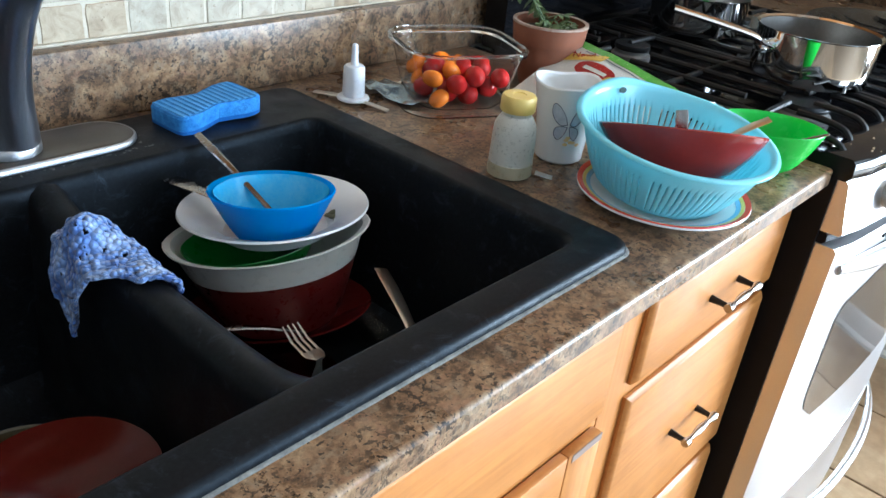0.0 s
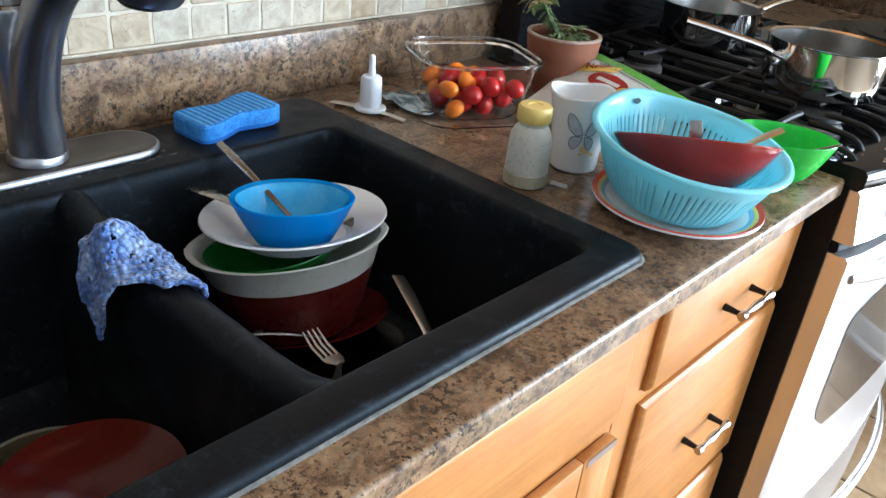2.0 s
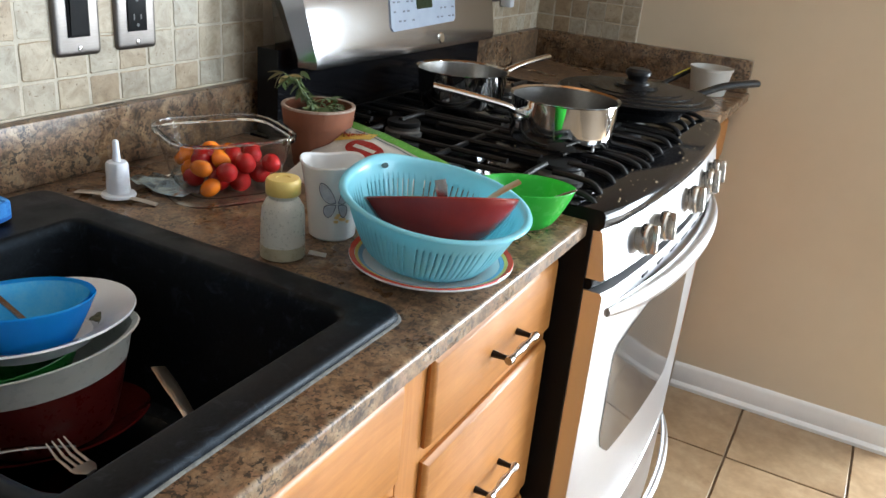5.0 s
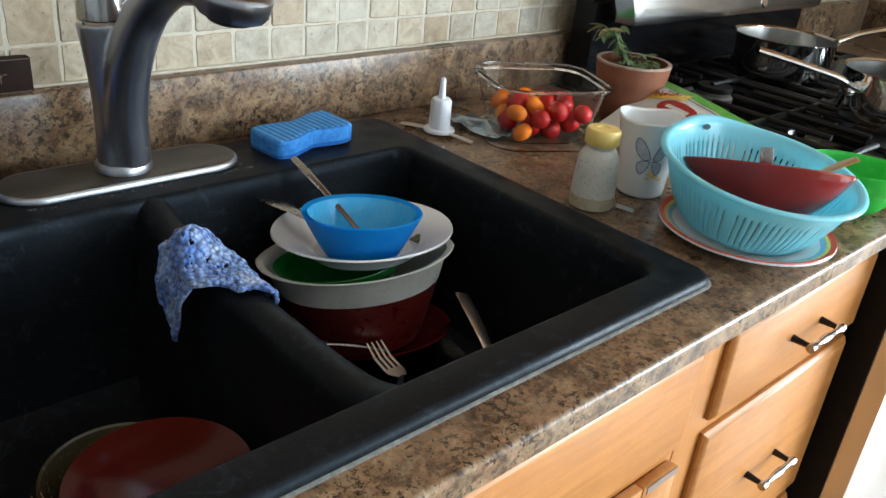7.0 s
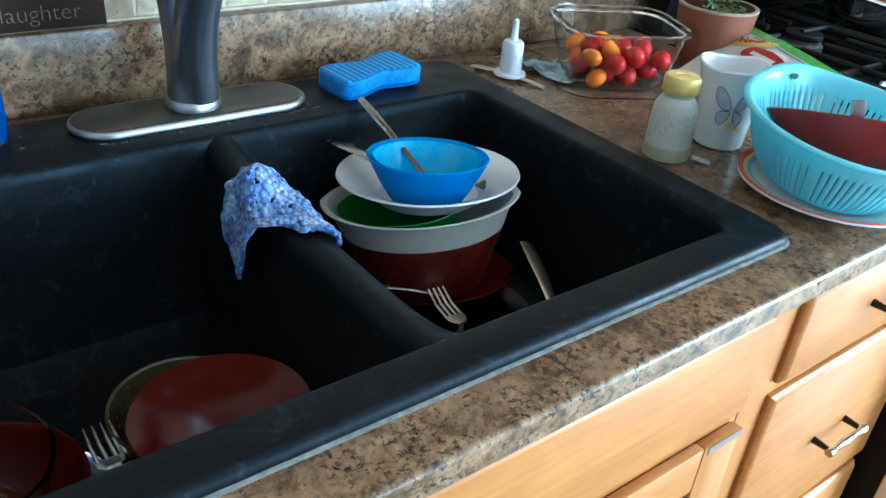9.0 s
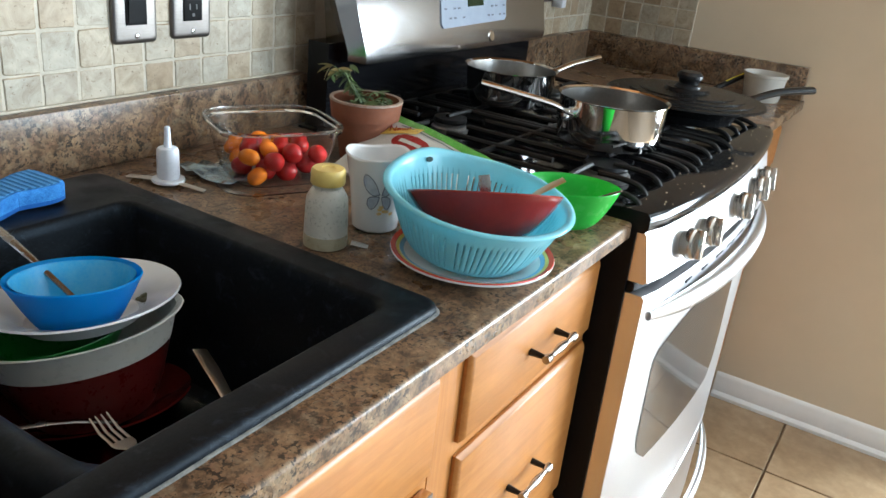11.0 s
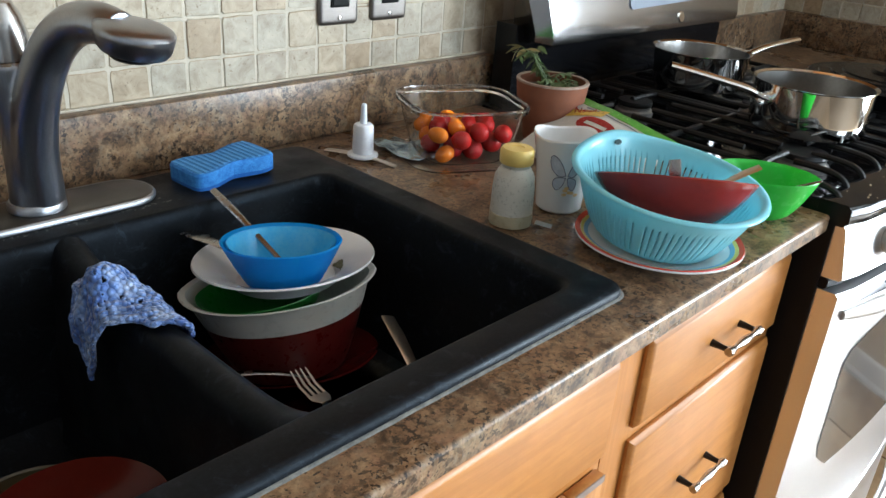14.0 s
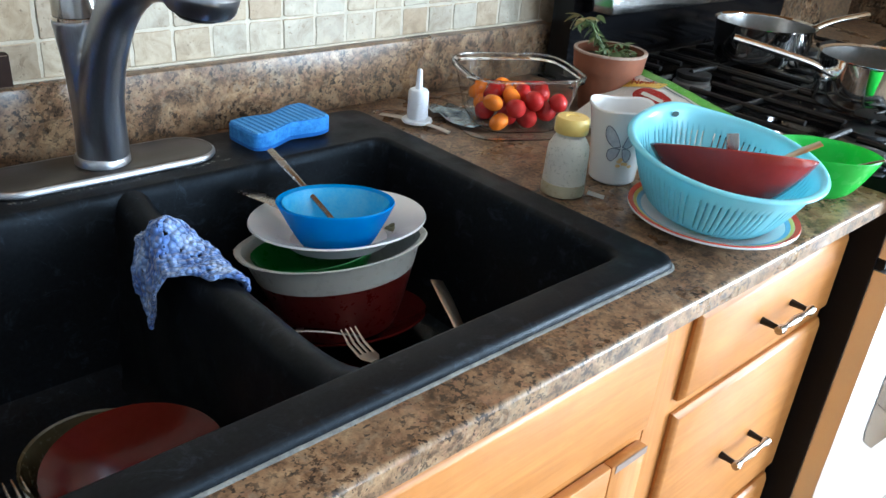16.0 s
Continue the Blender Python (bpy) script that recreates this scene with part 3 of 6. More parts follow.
part("rail", boxed((-0.9, 0.0185, -0.5955, -0.57, 0.69, 0.889)), MAPLE_X, cab)
part("false_front", front_panel(-0.86, 0.012, 0.735, 0.855), MAPLE_X, cab)
part("toe_kick", boxed((-0.9, 0.03, -0.52, -0.5, 0, 0.1)), DARK_WOOD, cab)
part("stile", boxed((-0.030, 0.0185, -0.5955, -0.57, 0.1, 0.6898)), MAPLE_Z, cab)
for x0, x1 in ((-0.42, 0.012), (-0.86, -0.428)):
    d = part("door", boxed((x0 + 0.058, x1 - 0.058, -0.6025, -0.5965, 0.17, 0.66)), MAPLE_Z, cab)
    for a in (x0, x1 - 0.06):
        part("door_stile", boxed((a, a + 0.06, -0.609, -0.5965, 0.12, 0.716), bevel=0.0025), MAPLE_Z, d)
    for z in (0.656, 0.12):
        part("door_rail", boxed((x0 + 0.0602, x1 - 0.0602, -0.6086, -0.5965, z, z + 0.06), bevel=0.0025), MAPLE_X, d)
    part("panel_bead", join(*[sweep(p, 0.0022, 6) for p in ([(x0 + 0.061, -0.6035, 0.181), (x0 + 0.061, -0.6035, 0.655)], [(x1 - 0.061, -0.6035, 0.181), (x1 - 0.061, -0.6035, 0.655)], [(x0 + 0.061, -0.6035, 0.655), (x1 - 0.061, -0.6035, 0.655)])]), DARK_WOOD, d, "dark routed bead")
part("bumper_tape", boxed((-0.042, 0.0118, -0.6098, -0.6091, 0.7055, 0.7150)), surface("grey_tape", (0.17, 0.125, 0.10), (0.24, 0.18, 0.15), 60, 0.5), cab, "grey strip of tape")

cab = thing("corner_cabinet", pose(0, 0, 0), "honey maple base cabinet past the range", "cabinet")
part("carcass", boxed((1.20, 1.70, -0.596, -0.04, 0.1, 0.889)), MAPLE_Z, cab)
part("drawer", front_panel(1.215, 1.66, 0.747, 0.852), MAPLE_X, cab)
part("door", front_panel(1.215, 1.66, 0.13, 0.724), MAPLE_Z, cab)
part("toe_kick", boxed((1.2, 1.70, -0.52, -0.5, 0, 0.1)), DARK_WOOD, cab)

# ---- the sink ----
sink = thing("double_sink", pose(0, 0, 0), "black composite double bowl drop-in sink, smeared with water marks", "sink")
SX0, SX1, SY0, SY1, SZ = -0.815, 0.033, -0.586, -0.050, 0.925


def bowl(x0, x1, y0, y1):
    """Rings of the bowl's wall from the rim down."""
    rings = []
    for inset, z, r in ((-0.0045, SZ, 0.020), (-0.002, SZ - 0.0006, 0.020), (0.0, SZ - 0.0022, 0.020), (0.0015, SZ - 0.005, 0.020), (0.003, SZ - 0.014, 0.020), (0.004, SZ - 0.024, 0.020), (0.006, SZ - 0.04, 0.018), (0.007, 0.86, 0.022), (0.011, 0.76, 0.03), (0.02, 0.735, 0.04), (0.042, 0.72, 0.05), (0.09, 0.716, 0.04)):
        rings.append(round_rect(x0 + inset, x1 - inset, y0 + inset, y1 - inset, r, z))
    return rings


BOWL = bowl(-0.775, -0.010, -0.547, -0.164)
bm = bmesh.new()
outer = [[bm.verts.new(p) for p in round_rect(SX0 + i, SX1 - i, SY0 + i, SY1 - i, 0.02, z)] for i, z in ((0.0, 0.9155), (0.0004, 0.919), (0.0016, 0.9222), (0.004, 0.9243), (0.007, SZ))]
loops = [outer[-1]]
for a, b in zip(outer, outer[1:]):
    for i in range(len(a)):
        j = (i + 1) % len(a)
        bm.faces.new((a[i], a[j], b[j], b[i]))
vs = [[bm.verts.new(p) for p in ring] for ring in BOWL]
loops.append(vs[0])
for a, b in zip(vs, vs[1:]):
    for i in range(len(a)):
        j = (i + 1) % len(a)
        bm.faces.new((a[i], b[i], b[j], a[j]))
bm.faces.new(vs[-1])
edges = []
for lp in loops:
    for i in range(len(lp)):
        a, b = lp[i], lp[(i + 1) % len(lp)]
        edges.append(bm.edges.get((a, b)) or bm.edges.new((a, b)))
bmesh.ops.triangle_fill(bm, edges=edges, use_beauty=True, normal=(0, 0, 1))
part("basin", bm, BLACK_SINK, sink, sharp=30)
rings = []
for k in range(41):
    y = -0.552 + 0.394 * k / 40
    near = min(y + 0.547, -0.164 - y)
    crest = 0.907 + 0.0178 * math.exp(-max(near, 0) / 0.030)
    ring = []
    for dx, dz in ((0.046, -0.192), (0.036, -0.183), (0.029, -0.14), (0.0245, -0.05), (0.0225, -0.022), (0.0195, -0.009), (0.0135, -0.0025), (0.007, -0.0004), (0.001, 0.0),
                   (-0.005, -0.0012), (-0.011, -0.0055), (-0.015, -0.014), (-0.018, -0.03), (-0.021, -0.06), (-0.028, -0.14), (-0.036, -0.183), (-0.046, -0.192)):
        ring.append((-0.340 + dx, y, max(0.7162, crest + dz)))
    rings.append(ring)
part("divider", skin(rings), BLACK_SINK, sink, "rounded low divider between the bowls", sharp=50)
caulk = [round_rect(SX0 - o, SX1 + o, SY0 - o, SY1 + o, 0.022, z, 5) for o, z in ((0.0028, 0.9152), (0.002, 0.9163), (0.0002, 0.9170))]
wavy = []
for ring in caulk:
    pts = []
    for p, q in zip(ring, ring[1:] + ring[:1]):
        steps = max(1, int((q - p).length / 0.008))
        pts += [p.lerp(q, k / steps) for k in range(steps)]
    cxy = Vector(((SX0 + SX1) / 2, (SY0 + SY1) / 2, 0))
    wavy.append([p + (p - cxy).normalized() * 0.0007 * noise.noise(p * 60) for p in pts])
n = min(len(w) for w in wavy)
part("caulk_bead", skin([w[:n] for w in wavy], cap0=False, cap1=False), PUTTY, sink, "crusty pale sealant bead")
for cx in (-0.17, -0.57):
    part("drain", moved(lathe([(0, 0.0005), (0.03, 0.0005), (0.043, 0.003), (0.045, 0.001), (0.045, 0)], 32), pose(cx, -0.34, 0.716)), CHROME, sink, "steel drain ring")

# ---- faucet ----
fc = thing("kitchen_faucet", pose(0, 0, 0), "brushed nickel single-lever kitchen faucet on an oval deck plate", "faucet")
FX, FY = -0.338, -0.098
stad = lambda o, z: [Vector((FX + s * (0.088 + 0) + (0.037 + o) * math.cos(radians(a)), FY + (0.037 + o) * math.sin(radians(a)), z))  # noqa: E731
                     for s, a0 in ((1, -90), (-1, 90)) for a in [a0 + 180 * k / 12 for k in range(13)]]
RIM_STEEL = brushed("satin_rim_steel", (0.52, 0.53, 0.55), 0.36, (1, 6, 6), 0.2)
part("deck_plate", skin([stad(0, 0.9252), stad(0, 0.930), stad(-0.002, 0.9325), stad(-0.006, 0.934)]), brushed("plate_satin", (0.150, 0.145, 0.142), 0.36, (1, 10, 10), 0.4), fc, "oval brushed deck plate")
part("plate_edge", skin([stad(0.0002, 0.9258), stad(0.0012, 0.927), stad(0.0012, 0.930), stad(0.0002, 0.9318), stad(-0.0012, 0.9330), stad(-0.0018, 0.9328)], cap0=False, cap1=False), RIM_STEEL, fc, "polished plate edge")
part("base_ring", moved(lathe([(0.026, 0), (0.0285, 0.002), (0.0285, 0.008), (0.0265, 0.011), (0, 0.011)], 32), pose(FX, FY, 0.933)), RIM_STEEL, fc, "bright base ring")
body = spline([(FX, FY, 0.942), (FX - 0.001, FY + 0.001, 0.99), (FX - 0.003, FY + 0.004, 1.04), (FX - 0.005, FY + 0.007, 1.085)])
body_tube = sweep(body, [0.0255 - 0.003 * math.sin(math.pi * i / (len(body) - 1)) for i in range(len(body))], 28, up=(0, 1, 0))
part("collar", moved(lathe([(0.0225, 0), (0.0245, 0.001), (0.0245, 0.004), (0.0225, 0.005), (0, 0.005)], 28), pose(FX - 0.005, FY + 0.007, 1.084, 0, -2, 0)), CHROME, fc, "thin bright collar")
part("lever_dome", moved(lathe([(0.0235, 0), (0.023, 0.02), (0.019, 0.04), (0.013, 0.052), (0, 0.056)], 28), pose(FX - 0.005, FY + 0.007, 1.089, 0, -2, 0)), brushed("dome_nickel", (0.48, 0.47, 0.46), 0.2, (10, 10, 1), 0.2), fc, "domed lever cap")
lev = spline([(FX - 0.007, FY + 0.008, 1.135), (FX - 0.018, FY + 0.025, 1.165), (FX - 0.035, FY + 0.045, 1.19)])
part("lever", sweep(lev, [(0.008, 0.006)] * len(lev), 12), STEEL_F, fc)
sp = spline([(FX + 0.004, FY - 0.006, 0.944), (FX + 0.002, FY - 0.012, 1.00), (FX + 0.006, FY - 0.026, 1.055), (FX + 0.014, FY - 0.050, 1.102), (FX + 0.024, FY - 0.080, 1.130), (FX + 0.034, FY - 0.110, 1.138), (FX + 0.043, FY - 0.138, 1.134)], 8)
n = len(sp)
cast = part("body", join(body_tube, sweep(sp, [0.0225 - 0.0045 * i / n for i in range(n)], 28, up=(1, 0.4, 0))), STEEL_F, fc, "brushed body and curved spout in one piece", sharp=80)
rm = cast.modifiers.new("one_piece", "REMESH")
rm.mode, rm.voxel_size, rm.use_smooth_shade = "VOXEL", 0.0016, True
sm = cast.modifiers.new("fillet", "SMOOTH")
sm.factor, sm.iterations = 0.5, 14
HM = pose(FX + 0.046, FY - 0.152, 1.120, 8, 3, 0) @ pose(0, 0, 0, 0, 0, -72)
head = part("spray_head", moved(lathe([(0, 0.0255), (0.012, 0.0252), (0.020, 0.0242), (0.0268, 0.0225), (0.0296, 0.0208), (0.0308, 0.0185), (0.0305, 0.014), (0.0285, 0.004), (0.0255, -0.0005), (0.024, -0.001), (0, -0.001)], 48, 1.22, 1.0), HM), STEEL_F, fc, "flared spray head")
part("aerator", moved(lathe([(0, -0.006), (0.019, -0.006), (0.021, -0.004), (0.021, 0.002), (0, 0.002)], 28), HM), BLACK_PLASTIC, head, "dark aerator ring")

# ---- the range ----
X0, X1, XM = 0.437, 1.192, 0.8145


def yb(x):
    return -0.659 - 0.027 * (1 - ((x - XM) / 0.38) ** 2)


def bowed(x0, x1, z0, z1, out=0.0, back=-0.6395, r=0.004, n=20, lean=0.0):
    """A slab whose front follows the bow of the range, with eased edges; lean pushes the foot out."""
    rings = []
    for k in range(n + 1):
        x = x0 + (x1 - x0) * k / n
        y = yb(x) - out
        e = r if k in (0, n) else 0
        rings.append([(x, back, z0), (x, y + r + e - lean, z0), (x, y + e - lean, z0 + r), (x, y + e, z1 - r), (x, y + r + e, z1), (x, back, z1)])
    return skin(rings)


rg = thing("gas_range", pose(0, 0, 0), "stainless steel gas range with bowed front and black cooktop", "range")
part("side_panel", boxed((X0, X0 + 0.004, -0.641, -0.03, 0.03, 0.917)), BLACK_SIDE, rg, "black side panel")
part("side_panel", boxed((X1 - 0.004, X1, -0.641, -0.03, 0.03, 0.917)), BLACK_SIDE, rg, "black side panel")
part("body", boxed((X0 + 0.004, X1 - 0.004, -0.638, -0.03, 0.03, 0.905)), BLACK_SIDE, rg, "black body")
for x in (0.47, 1.15):
    for y in (-0.58, -0.1):
        part("foot", boxed((x - 0.015, x + 0.015, y - 0.015, y + 0.015, 0, 0.03)), BLACK_PLASTIC, rg)
part("cooktop", join(bowed(X0 - 0.001, X1 + 0.002, 0.903, 0.933, 0.004, back=-0.615, r=0.006), boxed((X0 + 0.002, X1 + 0.002, -0.6149, -0.075, 0.905, 0.920), (X0 - 0.001, X0 + 0.014, -0.6149, -0.075, 0.9045, 0.930))), ENAMEL, rg, "glossy black enamel cooktop", sharp=50)
cp = part("control_panel", bowed(X0 + 0.004, X1 - 0.004, 0.829, 0.9025, 0.000, lean=0.013), STEEL_H, rg, "bowed stainless control panel")
for x in (0.552, 0.632, 0.805, 0.940, 1.018):
    ang = math.degrees(math.atan2(0.068 * (x - XM) / 0.1444, 1))
    kb = part("knob", moved(lathe([(0.0185, 0), (0.0185, 0.006), (0.0235, 0.008), (0.0245, 0.011), (0.0235, 0.018), (0.021, 0.0205), (0.012, 0.0195), (0, 0.0192)], 40), pose(x, yb(x) - 0.006, 0.866, 82, 0, ang)), brushed("knob_steel", (0.55, 0.50, 0.44), 0.25, (8, 8, 8), 0.2) if x < 0.6 else bpy.data.materials["knob_steel"], cp, "turned steel knob")
    gp = boxed((-0.0055, 0.0055, -0.0215, 0.0215, 0.016, 0.031), bevel=0.0026)
    part("grip", moved(gp, pose(x, yb(x) - 0.006, 0.866, 82, 15, ang)), bpy.data.materials["knob_steel"], kb)
part("vent_gap", bowed(X0 + 0.006, X1 - 0.006, 0.811, 0.8285, -0.004), BLACK_SIDE, rg, "black gap under the panel")
door = part("oven_door", bowed(X0 + 0.004, X1 - 0.006, 0.285, 0.8105, 0.014), STEEL_H, rg, "stainless oven door")
for k in range(7):
    x = 0.60 + 0.07 * k
    part("vent_slot", boxed((x - 0.022, x + 0.022, yb(x) - 0.0145, yb(x) - 0.008, 0.7945, 0.7985)), BLACK_SIDE, door, "dark vent slot")
rings = []
for k in range(17):
    z = 0.472 + 0.258 * k / 16
    xa = float(np.interp(z, (0.472, 0.50, 0.53, 0.68, 0.705, 0.73), (0.575, 0.535, 0.522, 0.516, 0.535, 0.650)))
    xb = float(np.interp(z, (0.472, 0.50, 0.56, 0.73), (0.915, 0.940, 0.948, 0.925)))
    rings.append([(x, yb(x) - 0.0150, z) for x in [xa + (xb - xa) * i / 16 for i in range(17)]])
part("oven_window", skin(rings, closed=False, cap0=False, cap1=False), OVEN_GLASS, door, "dark glass oven window")


def bow_handle(parent, z, reach, r, x0, x1, drop=0.0):
    pts = []
    for k in range(25):
        u = -1 + 2 * k / 24
        x = XM + u * (x1 - x0) / 2
        pts.append((x, yb(x) - 0.012 - reach * (1 - abs(u) ** 2.4), z + drop * (1 - u * u)))
    return part("handle", sweep(pts, [(r * 0.8 * (1.0 - 0.6 * abs(-1 + 2 * k / 24) ** 4), r * (1.0 - 0.6 * abs(-1 + 2 * k / 24) ** 4)) for k in range(25)], 14, up=(0, 0, 1)), STEEL_H, parent, "curved stainless handle")


bow_handle(door, 0.776, 0.022, 0.0185, 0.456, 1.160, -0.004)
dr = part("storage_drawer", bowed(X0 + 0.004, X1 - 0.006, 0.055, 0.278, 0.014), STEEL_H, rg, "stainless storage drawer")
bow_handle(dr, 0.240, 0.040, 0.011, 0.48, 1.13, -0.004)
part("riser", boxed((X0 + 0.012, X1 - 0.012, -0.078, -0.035, 0.918, 1.06)), ENAMEL, rg, "black riser behind the burners")
rings = []
for k in range(29):
    u = -1 + 2 * k / 28
    top, e = 1.192 - 0.030 * u * u, 0.0
    if abs(u) > 0.93:
        e = 0.018 * ((abs(u) - 0.93) / 0.07) ** 2
    ring = []
    for y, z in ((-0.045, 1.03), (-0.115, 1.026), (-0.128, 1.032), (-0.130, 1.045), (-0.107, top - 0.022), (-0.100, top - 0.008), (-0.085, top), (-0.045, top)):
        x = XM + 0.372 * u * (1 - 0.055 * (top - z) / 0.16) * (0.93 if y > -0.06 else 1)
        yy = y + (e if y < -0.06 else 0)
        ring.append((x, yy, z - (e * 0.5 if z > 1.1 else -e * 0.3)))
    rings.append(ring)
bg = part("backguard", skin(rings), STEEL_BG, rg, "brushed stainless backguard with an arched top", sharp=28)


def on_guard(x, z, lift=0.001):
    f = (z - 1.045) / 0.12
    return (x, -0.130 + 0.023 * f - lift, z)


kp = part("key_panel", skin([[on_guard(x, z, l) for x, z in ((0.720, 1.0762), (0.953, 1.0818), (0.961, 1.088), (0.966, 1.140), (0.958, 1.148), (0.726, 1.150), (0.716, 1.143), (0.712, 1.084))] for l in (-0.002, 0.0025)]), PANEL, bg, "grey touch key panel")
part("display", skin([[on_guard(x, z, l) for x, z in ((0.808, 1.112), (0.868, 1.113), (0.868, 1.138), (0.808, 1.138))] for l in (0.0, 0.0035)]), SCREEN, kp, "dark green clock display")
for i in range(5):
    for j in range(3):
        for side in (0, 1):
            x, z = (0.724 + 0.016 * i if side == 0 else 0.884 + 0.016 * i), 1.092 + 0.017 * j
            if (i + 2 * j + side) % 3:
                part("key_mark", skin([[on_guard(x + a, z + b, l) for a, b in ((0, 0), (0.008, 0), (0.008, 0.003), (0, 0.003))] for l in (0.002, 0.0032)]), KEY_PRINT, kp)
part("badge", moved(lathe([(0, 0.003), (0.0095, 0.003), (0.011, 0.0015), (0.011, 0)], 28), pose(0.900, -0.1275, 1.052, 80, 0, 0)), CHROME, bg, "round chrome badge")


# burners and grates
def burner(x, y, r):
    b = thing("gas_burner", pose(x, y, 0.920), "black gas burner cap on an aluminium head", "burner", "burners of the range")
    part("head", lathe([(r * 1.1, 0), (r * 1.1, 0.008), (r * 0.95, 0.011), (r * 0.95, 0.016), (0, 0.016)], 28), surface("burner_alloy", (0.12, 0.12, 0.12), (0.22, 0.21, 0.2), 60, 0.5, 0.6) if "burner_alloy" not in bpy.data.materials else bpy.data.materials["burner_alloy"], b, "grey alloy head")
    part("cap", lathe([(0, 0.0165), (r * 0.96, 0.0165), (r, 0.020), (r * 0.96, 0.025), (0, 0.0265)], 28), CAST, b)


for x, y, r in ((0.585, -0.53, 0.036), (0.62, -0.22, 0.030), (1.02, -0.50, 0.040), (1.02, -0.22, 0.028), (0.8125, -0.36, 0.032)):
    burner(x, y, r)
GZ = 0.947


def finger(pts, r=0.0046):
    return sweep(spline(pts, 4), r, 8)


def grate(x0, x1, name_label):
    g = thing("stove_grate", pose(0, 0, 0), name_label, "grate", "grates of the range")
    fy = yb((x0 + x1) / 2) + 0.050
    part("frame", join(*[finger(p) for p in (
        [(x0, -0.10, 0.922), (x0, -0.10, 0.94), (x0, -0.15, 0.944), (x0, -0.4, 0.944), (x0, fy + 0.05, 0.944), (x0, fy, 0.935), (x0, fy, 0.920)],
        [(x1, -0.10, 0.922), (x1, -0.10, 0.94), (x1, -0.15, 0.944), (x1, -0.4, 0.944), (x1, fy + 0.05, 0.944), (x1, fy, 0.935), (x1, fy, 0.920)],
        [(x0, -0.10, 0.942), (x1, -0.10, 0.942)], [(x0, -0.37, 0.944), (x1, -0.37, 0.944)])]), CAST, g)
    w = x1 - x0
    for f in (0.22, 0.5, 0.78):
        x = x0 + w * f
        part("bar", finger([(x, fy + 0.008, 0.918), (x, fy + 0.004, 0.930), (x, fy + 0.018, GZ - 0.004), (x, fy + 0.05, GZ), (x, -0.545, GZ)]), CAST, g)
        part("bar", finger([(x, -0.50 if f == 0.5 else -0.47, GZ), (x, -0.39, GZ), (x, -0.28, GZ)]), CAST, g)
        part("bar", finger([(x, -0.18, GZ), (x, -0.12, GZ), (x, -0.10, 0.94)]), CAST, g)
    for y in (-0.52, -0.22):
        part("bar", finger([(x0, y, 0.945), (x0 + 0.02, y, GZ), (x0 + w * 0.36, y, GZ)]), CAST, g)
        part("bar", finger([(x1, y, 0.945), (x1 - 0.02, y, GZ), (x1 - w * 0.36, y, GZ)]), CAST, g)


grate(0.465, 0.690, "black cast iron grate over the burners")
grate(0.706, 0.920, "black cast iron grate over the middle burner")
grate(0.936, 1.160, "black cast iron grate under the frying pan")
bm = bmesh.new()
rng = random.Random(4)
for k in range(70):
    x = rng.uniform(0.46, 1.17)
    y = yb(x) + rng.uniform(0.0, 0.06) if k < 45 else rng.uniform(-0.6, -0.3)
    s = rng.uniform(0.0006, 0.0018) * (1.8 if k % 17 == 0 else 1)
    z = 0.933 if y < -0.615 else 0.920
    bmesh.ops.create_icosphere(bm, subdivisions=1, radius=s, matrix=Matrix.Translation((x, y, z + s * 0.5)))
single("crumbs", bm, CRUMB, Matrix(), "scattered crumbs on the black cooktop", "crumbs", kind="stuff")

# ---- tableware and cutlery ----
SHEET = 0.0022


def bowl_shape(r_base, r_rim, h, t=SHEET, curve=0.55, n=9, foot=True):
    """Profile of a thin bowl: outside from the foot up, over the lip, inside down."""
    outs = [(r_base + (r_rim - r_base) * (k / n) ** curve, h * (k / n)) for k in range(n + 1)]
    prof = [(0, 0.001), (r_base * 0.8, 0.001), (r_base * 0.85, 0)] if foot else [(0, 0)]
    prof += [(r, max(z, 0.0)) for r, z in outs]
    prof += [(r_rim - t * 0.3, h + t * 0.5), (r_rim - t, h)]
    prof += [(r - t, z + t * 0.6) for r, z in outs[::-1][1:]]
    prof += [(0, t * 1.2)]
    return prof


def leaf(pinch, power=1.0):
    """Radius factor of an outline drawn out to two points along x."""
    return lambda a: 1.0 - pinch * abs(math.sin(a)) ** power


def plate_profile(r, depth, lip=0.018, t=0.003):
    rb = r * 0.55
    return [(0, 0), (rb, 0), (rb + 0.004, 0.001), (r - lip, depth * 0.55), (r - 0.002, depth), (r, depth + 0.001), (r - 0.001, depth + t),
            (r - lip, depth * 0.55 + t), (rb, t), (0, t)]


